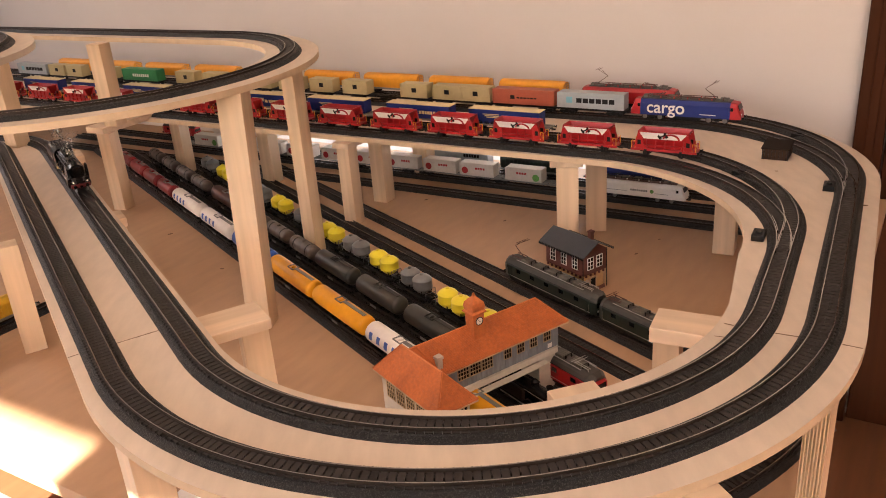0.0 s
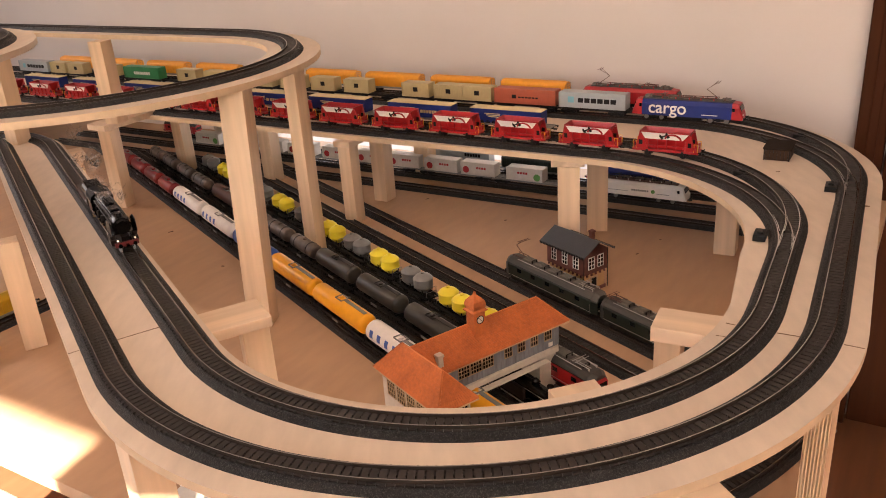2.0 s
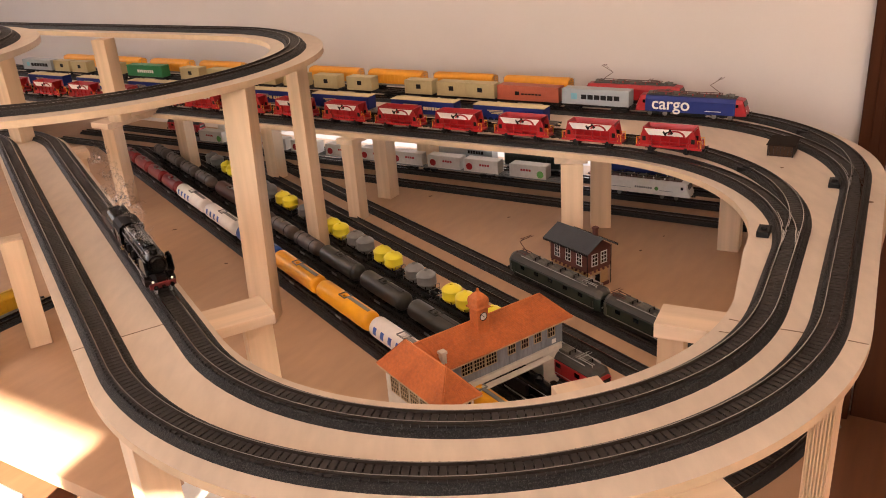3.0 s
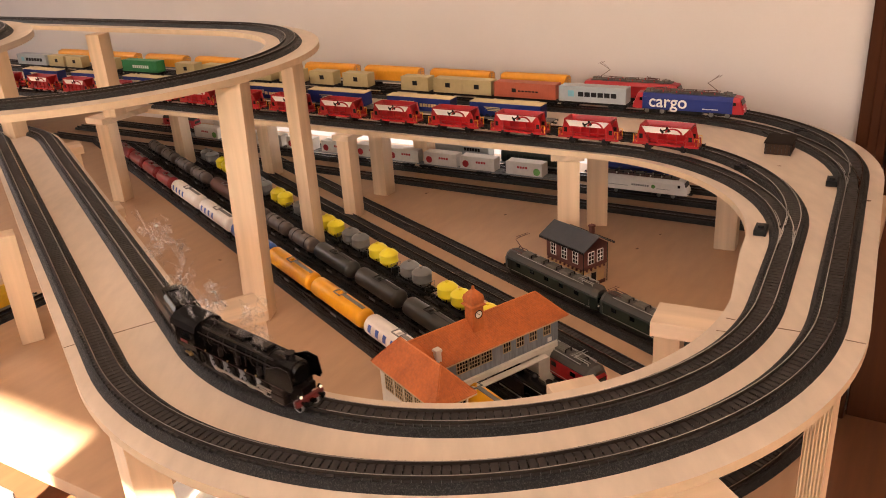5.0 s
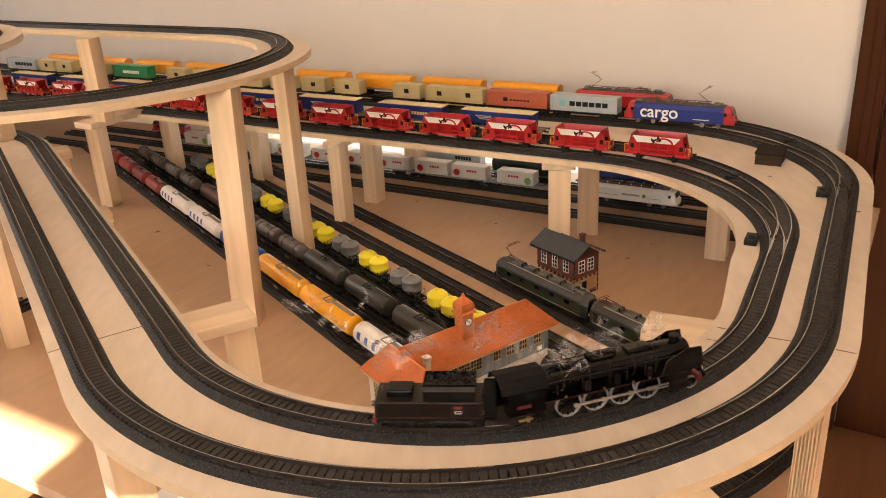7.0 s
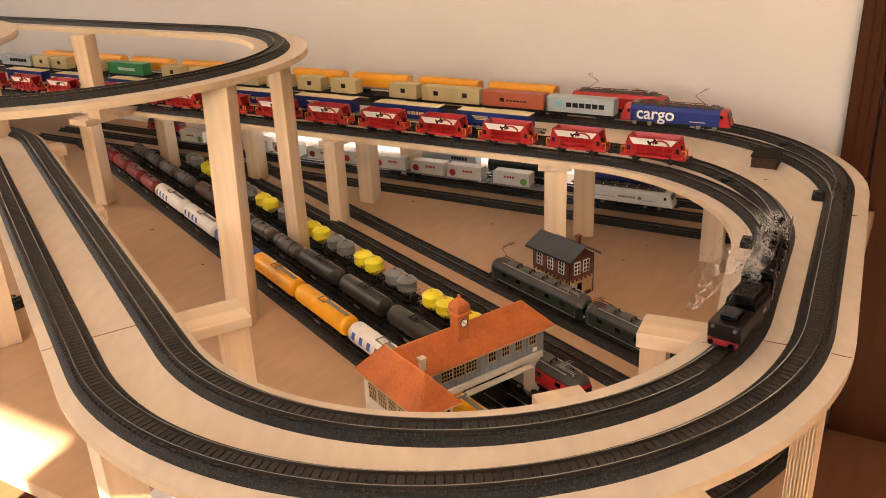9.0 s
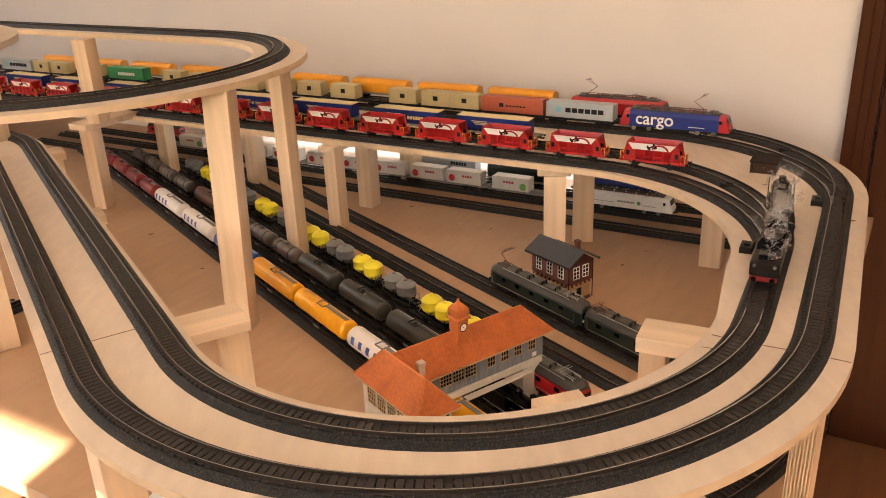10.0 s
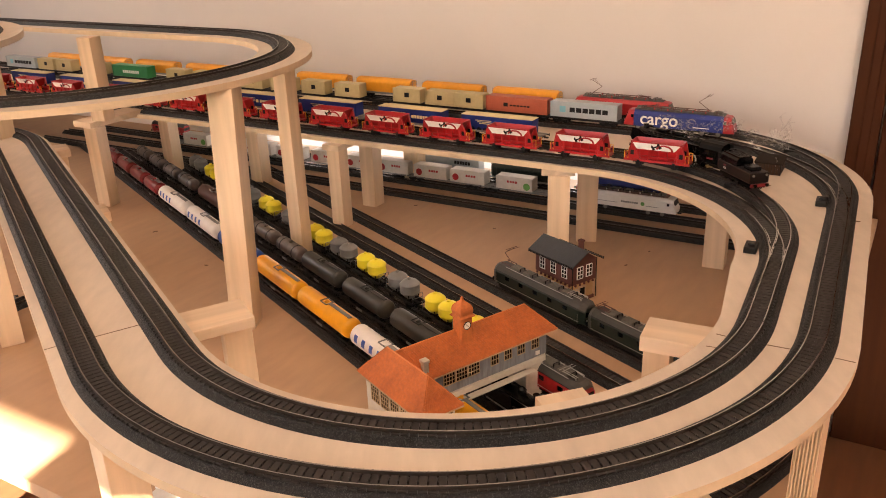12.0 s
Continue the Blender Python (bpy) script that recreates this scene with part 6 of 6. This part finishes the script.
def tender():
    t = thing("tender", "black model coal tender with red lining behind the locomotive", "tender")
    part("frame", box(-0.046, 0.044, -0.0130, 0.0130, 0.0075, 0.0135, 0.0004), C_STEAM, t)
    body = part("body", box(-0.046, 0.046, -0.0162, 0.0162, 0.0135, 0.0300, 0.0010), C_STEAM2, t)
    bm = bmesh.new()
    for s in (-1, 1):
        for a, b, c, d in ((-0.044, 0.044, 0.0288, 0.0293), (-0.044, 0.044, 0.0148, 0.0153)):
            add_box(bm, a, b, s * 0.0163 - 0.0002, s * 0.0163 + 0.0001, c, d)
        for x in (-0.044, 0.0195, 0.044):
            add_box(bm, x - 0.0003, x + 0.0003, s * 0.0163 - 0.0002, s * 0.0163 + 0.0001, 0.0148, 0.0293)
    part("lining", bm, C_LINE, body)
    for s in (-1, 1):
        bm = box(0.022, 0.029, s * 0.0164 - 0.0002, s * 0.0164 + 0.0002, 0.0235, 0.0265)
        part("plate", bm, C_PLATE, body)
        bm = bmesh.new()
        for x0, x1, z0, z1 in ((0.0225, 0.0285, 0.0190, 0.0195), (0.0225, 0.0285, 0.0212, 0.0217), (0.0225, 0.0232, 0.0190, 0.0217), (0.0278, 0.0285, 0.0190, 0.0217)):
            add_box(bm, x0, x1, s * 0.0164 - 0.0002, s * 0.0164 + 0.0002, z0, z1)
        part("print", bm, C_WHITE, body)
    prof = [(-0.0150, 0.0295), (0.0150, 0.0295), (0.0140, 0.0390), (0.0110, 0.0425), (-0.0110, 0.0425), (-0.0140, 0.0390)]
    bunker = part("coal_bunker", prism(prof, -0.004, 0.040), C_STEAM, t)
    bm = bmesh.new()
    rnd = random.Random(5)
    for i in range(150):
        x, y = rnd.uniform(-0.002, 0.037), rnd.uniform(-0.0095, 0.0095)
        r = rnd.uniform(0.0006, 0.0012)
        add_box(bm, -r, r, -r, r, -r, r, 0, pose(x, y, 0.0425 + rnd.uniform(0, 0.0012), rnd.uniform(0, 90), rnd.uniform(0, 90), rnd.uniform(0, 90)))
    part("coal", bm, C_STEAM2, bunker)
    bm = bmesh.new()
    for q in ((-0.0042, -0.0032, -0.0112, 0.0112), (0.0392, 0.0402, -0.0112, 0.0112), (-0.0032, 0.0392, -0.0112, -0.0102), (-0.0032, 0.0392, 0.0102, 0.0112)):
        add_box(bm, *q, 0.0420, 0.0446)
    part("bunker_rim", bm, C_STEAM, bunker)
    bm = box(-0.036, -0.014, -0.0085, 0.0085, 0.0298, 0.0365, 0.0012)
    part("water_hatch", bm, C_STEAM, t)
    beam = part("buffer_beam", box(-0.0485, -0.0455, -0.0150, 0.0150, 0.0085, 0.0135, 0.0004), C_DRED, t, "red rear buffer beam")
    for s in (-1, 1):
        part("buffer", cyl(0.0028, (-0.0530, s * 0.0100, 0.0120), (-0.0518, s * 0.0100, 0.0120), 14), C_STEAM, beam)
        part("buffer_stem", cyl(0.0014, (-0.0518, s * 0.0100, 0.0120), (-0.0485, s * 0.0100, 0.0120), 10), C_STEAM, beam)
        part("tail_lamp", cyl(0.0018, (-0.0480, s * 0.0110, 0.0265), (-0.0455, s * 0.0110, 0.0265), 12), C_RAIL_GREY, beam)
    moving = []
    for x in (-0.034, -0.018, 0.010, 0.028):
        for s in (-1, 1):
            w = spoked("wheel", 0.0062, t, 8, C_STEAM2)
            moving.append((w, x, s * 0.0090, 0.0062))
    for e in (-0.026, 0.019):
        for s in (-1, 1):
            part("bogie_side", box(e - 0.016, e + 0.016, s * 0.0122 - 0.0010, s * 0.0122 + 0.0010, 0.0045, 0.0090, 0.0005), C_STEAM, t)
    part("gangway", box(0.0465, 0.0575, -0.0115, 0.0115, 0.0150, 0.0375, 0.0010), C_MATT, t, "matt black gangway bellows")
    part("drawbar", box(0.046, 0.056, -0.003, 0.003, 0.0085, 0.0105), C_STEAM, t)
    return t, moving


def tank_engine(m):
    """A plain black engine at the head of the dark tank train; the front is at -x."""
    t = thing("steam_locomotive", "small black model steam locomotive below the signal bridge", "locomotive", m)
    part("main_frame", box(-0.068, 0.066, -0.0105, 0.0105, 0.0080, 0.0150, 0.0004), C_STEAM2, t)
    part("running_board", box(-0.070, 0.066, -0.0160, 0.0160, 0.0150, 0.0165), C_STEAM, t)
    rings = [[(x, r * math.cos(math.pi * i / 12), 0.0290 + r * math.sin(math.pi * i / 12)) for i in range(24)] for x, r in ((-0.066, 0.0095), (-0.064, 0.0112), (-0.048, 0.0112), (-0.047, 0.0106), (0.030, 0.0110))]
    boiler = part("boiler", loft(rings), C_STEAM, t, smooth=True)
    bm = cyl(0.0036, (-0.056, 0, 0.038), (-0.056, 0, 0.0475), 16, r2=0.0032)
    add_cyl(bm, 0.0044, (-0.056, 0, 0.0475), (-0.056, 0, 0.0492), 16)
    part("chimney", bm, C_STEAM, boiler)
    for x, r in ((-0.028, 0.0052), (0.002, 0.0058)):
        bm = cyl(r, (x, 0, 0.037), (x, 0, 0.0440), 16)
        add_cyl(bm, r, (x, 0, 0.0440), (x, 0, 0.0470), 16, r2=r * 0.45)
        part("dome", bm, C_STEAM, boiler)
    for s in (-1, 1):
        part("side_tank", box(-0.020, 0.030, s * 0.0135 - 0.0025, s * 0.0135 + 0.0025, 0.0165, 0.0330, 0.0006), C_STEAM2, t)
        part("handrail", cyl(0.0004, (-0.062, s * 0.0120, 0.0335), (-0.020, s * 0.0120, 0.0335), 6), C_METAL, boiler)
        part("cylinder", box(-0.062, -0.044, s * 0.0135 - 0.0030, s * 0.0135 + 0.0030, 0.0065, 0.0150, 0.0010), C_STEAM2, t)
        part("coupling_rod", box(-0.026, 0.030, s * 0.0122 - 0.0005, s * 0.0122 + 0.0005, 0.0080, 0.0096), C_METAL, t)
        for x in (-0.026, 0.002, 0.030):
            w = spoked("driving_wheel", 0.0095, t, 10, C_STEAM2)
            w.matrix_basis = pose(x, s * 0.0092, 0.0095)
        part("buffer", cyl(0.0026, (-0.0775, s * 0.0100, 0.0120), (-0.0765, s * 0.0100, 0.0120), 12), C_STEAM, t)
        part("buffer_stem", cyl(0.0013, (-0.0765, s * 0.0100, 0.0120), (-0.0690, s * 0.0100, 0.0120), 8), C_STEAM, t)
    part("buffer_beam", box(-0.0715, -0.0685, -0.0150, 0.0150, 0.0090, 0.0150), C_PLATE, t)
    cab = part("cab", box(0.030, 0.064, -0.0155, 0.0155, 0.0165, 0.0420, 0.0008), C_STEAM, t)
    part("cab_roof", prism([(-0.0168, 0.0415), (-0.0110, 0.0450), (0, 0.0465), (0.0110, 0.0450), (0.0168, 0.0415)], 0.026, 0.067), C_STEAM2, cab)
    return t


engine, engine_wheels, engine_rods = steam_loco()
coal_tender, tender_wheels = tender()
tank_engine(yard_pose(0.590, 0.706) @ Matrix.Rotation(math.pi, 4, "Z"))

# ---- smoke: thin curled wisps ----
M_SMOKE = bpy.data.materials.new("smoke")
M_SMOKE.use_nodes = True
sb = M_SMOKE.node_tree.nodes["Principled BSDF"]
sb.inputs["Base Color"].default_value = (0.75, 0.72, 0.70, 1)
sb.inputs["Roughness"].default_value = 1.0
sb.inputs["Alpha"].default_value = 0.06
sb.inputs["Specular IOR Level"].default_value = 0.0


def smoke_wisp(seed):
    rnd = random.Random(seed)
    bm = bmesh.new()
    for k in range(13):
        p = Vector((rnd.uniform(-0.014, 0.014), rnd.uniform(-0.006, 0.006), rnd.uniform(-0.008, 0.012)))
        d = Vector((rnd.uniform(-1, 0.2), rnd.uniform(-0.5, 0.5), rnd.uniform(-0.3, 0.9))).normalized()
        r = rnd.uniform(0.0005, 0.0014)
        ring0 = None
        n = rnd.randint(12, 26)
        curl = Vector((rnd.uniform(-1, 1), rnd.uniform(-1, 1), rnd.uniform(-1, 1)))
        for i in range(n):
            q = d.to_track_quat("Z", "Y").to_matrix()
            f = math.sin(math.pi * (i + 0.3) / n) * r + 0.00015
            ring = [bm.verts.new(p + q @ Vector((f * 1.8 * math.cos(a), f * 0.5 * math.sin(a), 0))) for a in (0, 1.05, 2.09, 3.14, 4.19, 5.24)]
            if ring0:
                for j in range(6):
                    bm.faces.new((ring0[j], ring0[(j + 1) % 6], ring[(j + 1) % 6], ring[j]))
            ring0 = ring
            p = p + d * 0.0019
            d = (d + curl.cross(d) * (0.18 + 0.5 * abs(math.sin(0.7 * i + k)))).normalized()
    ob = part("smoke_wisp", bm, M_SMOKE, smooth=True)
    return tagged(ob, "thin curled wisp of pale grey smoke drifting behind the locomotive", "smoke", "smoke wisps")


wisps = [smoke_wisp(40 + i) for i in range(12)]

# ---- single sleepers of the front bends ----
bm = box(-0.0031, 0.0031, -0.0118, 0.0118, 0.0050, 0.0070)
me_s = bpy.data.meshes.new("sleeper")
bm.to_mesh(me_s)
bm.free()
me_s.materials.append(M_SLEEPER)
bm = cyl(0.0009, (0, 0, 0.0050), (0, 0, 0.0085), 8)
for side in (-1, 1):
    add_box(bm, -0.0007, 0.0007, side * 0.0117 - 0.0016, side * 0.0117 + 0.0016, 0.0050, 0.0078)
me_stud = bpy.data.meshes.new("stud")
bm.to_mesh(me_stud)
bm.free()
me_stud.materials.append(M_STUD)
for owner, c, h in pieces_due:
    s_ob = new("sleeper", me_s)
    s_ob.parent = owner
    s_ob.matrix_basis = Matrix.Translation(c) @ Matrix.Rotation(h, 4, "Z")
    d_ob = new("stud", me_stud)
    d_ob.parent = owner
    d_ob.matrix_basis = Matrix.Translation(c + Vector((math.cos(h), math.sin(h), 0)) * PITCH / 2) @ Matrix.Rotation(h, 4, "Z")

# ---- movement ----
RUN = [(p + Vector((0, 0, RAIL)), h) for p, h in LINE_2]
RUN_0 = 0.5 + R1 * radians(62) + 1.085
SPEED = 0.1805


def on_line(s, ahead, behind):
    """The pose of a vehicle whose origin is at s, carried at two points before and behind it."""
    a, _ = along(RUN, s + ahead)
    b, _ = along(RUN, s - behind)
    d = (a - b).normalized()
    o = b + (a - b) * (behind / (ahead + behind))
    return pose(o.x, o.y, o.z, 0, 0, math.degrees(math.atan2(d.y, d.x)))


def motions():
    steps = [i / 10 for i in range(121)]
    front = lambda t: RUN_0 - 0.680 + SPEED * t
    walk(engine, [(t, on_line(front(t) - 0.110, 0.040, 0.040)) for t in steps])
    walk(coal_tender, [(t, on_line(front(t) - 0.252, 0.024, 0.024)) for t in steps])
    turns = [i / 15 for i in range(181)]
    for w, x, y, r in engine_wheels + tender_wheels:
        walk(w, [(t, pose(x, y, r, 0, math.degrees(SPEED * t / DRIVE_R) if r == DRIVE_R else math.degrees(SPEED * t / 0.0120), 0)) for t in turns])
    for rod, s, y in engine_rods:
        rows = []
        for t in turns:
            a = SPEED * t / DRIVE_R + (0 if s < 0 else math.pi / 2)
            rows.append((t, pose(0.0055 * math.sin(a + math.pi), s * y, DRIVE_R - 0.0055 * math.cos(a), 0, 0, 0)))
        walk(rod, rows)
    for i, w in enumerate(wisps):
        lag = 0.03 + 0.026 * i + 0.01 * (i % 3)
        rows = []
        for t in steps:
            p, h = along(RUN, max(0.02, front(t) - 0.027 - lag))
            q = p + Vector((0.010 * math.sin(1.1 * t + 2.1 * i) + 0.02 * lag, 0.010 * math.sin(0.9 * t + 1.3 * i), 0.054 + 0.10 * lag + 0.010 * math.sin(1.3 * t + i)))
            rows.append((t, pose(q.x, q.y, q.z, 14 * math.sin(0.8 * t + i), 12 * math.sin(0.7 * t + 2 * i), math.degrees(h) + 20 * math.sin(0.6 * t + 1.7 * i))))
        walk(w, rows)


motions()
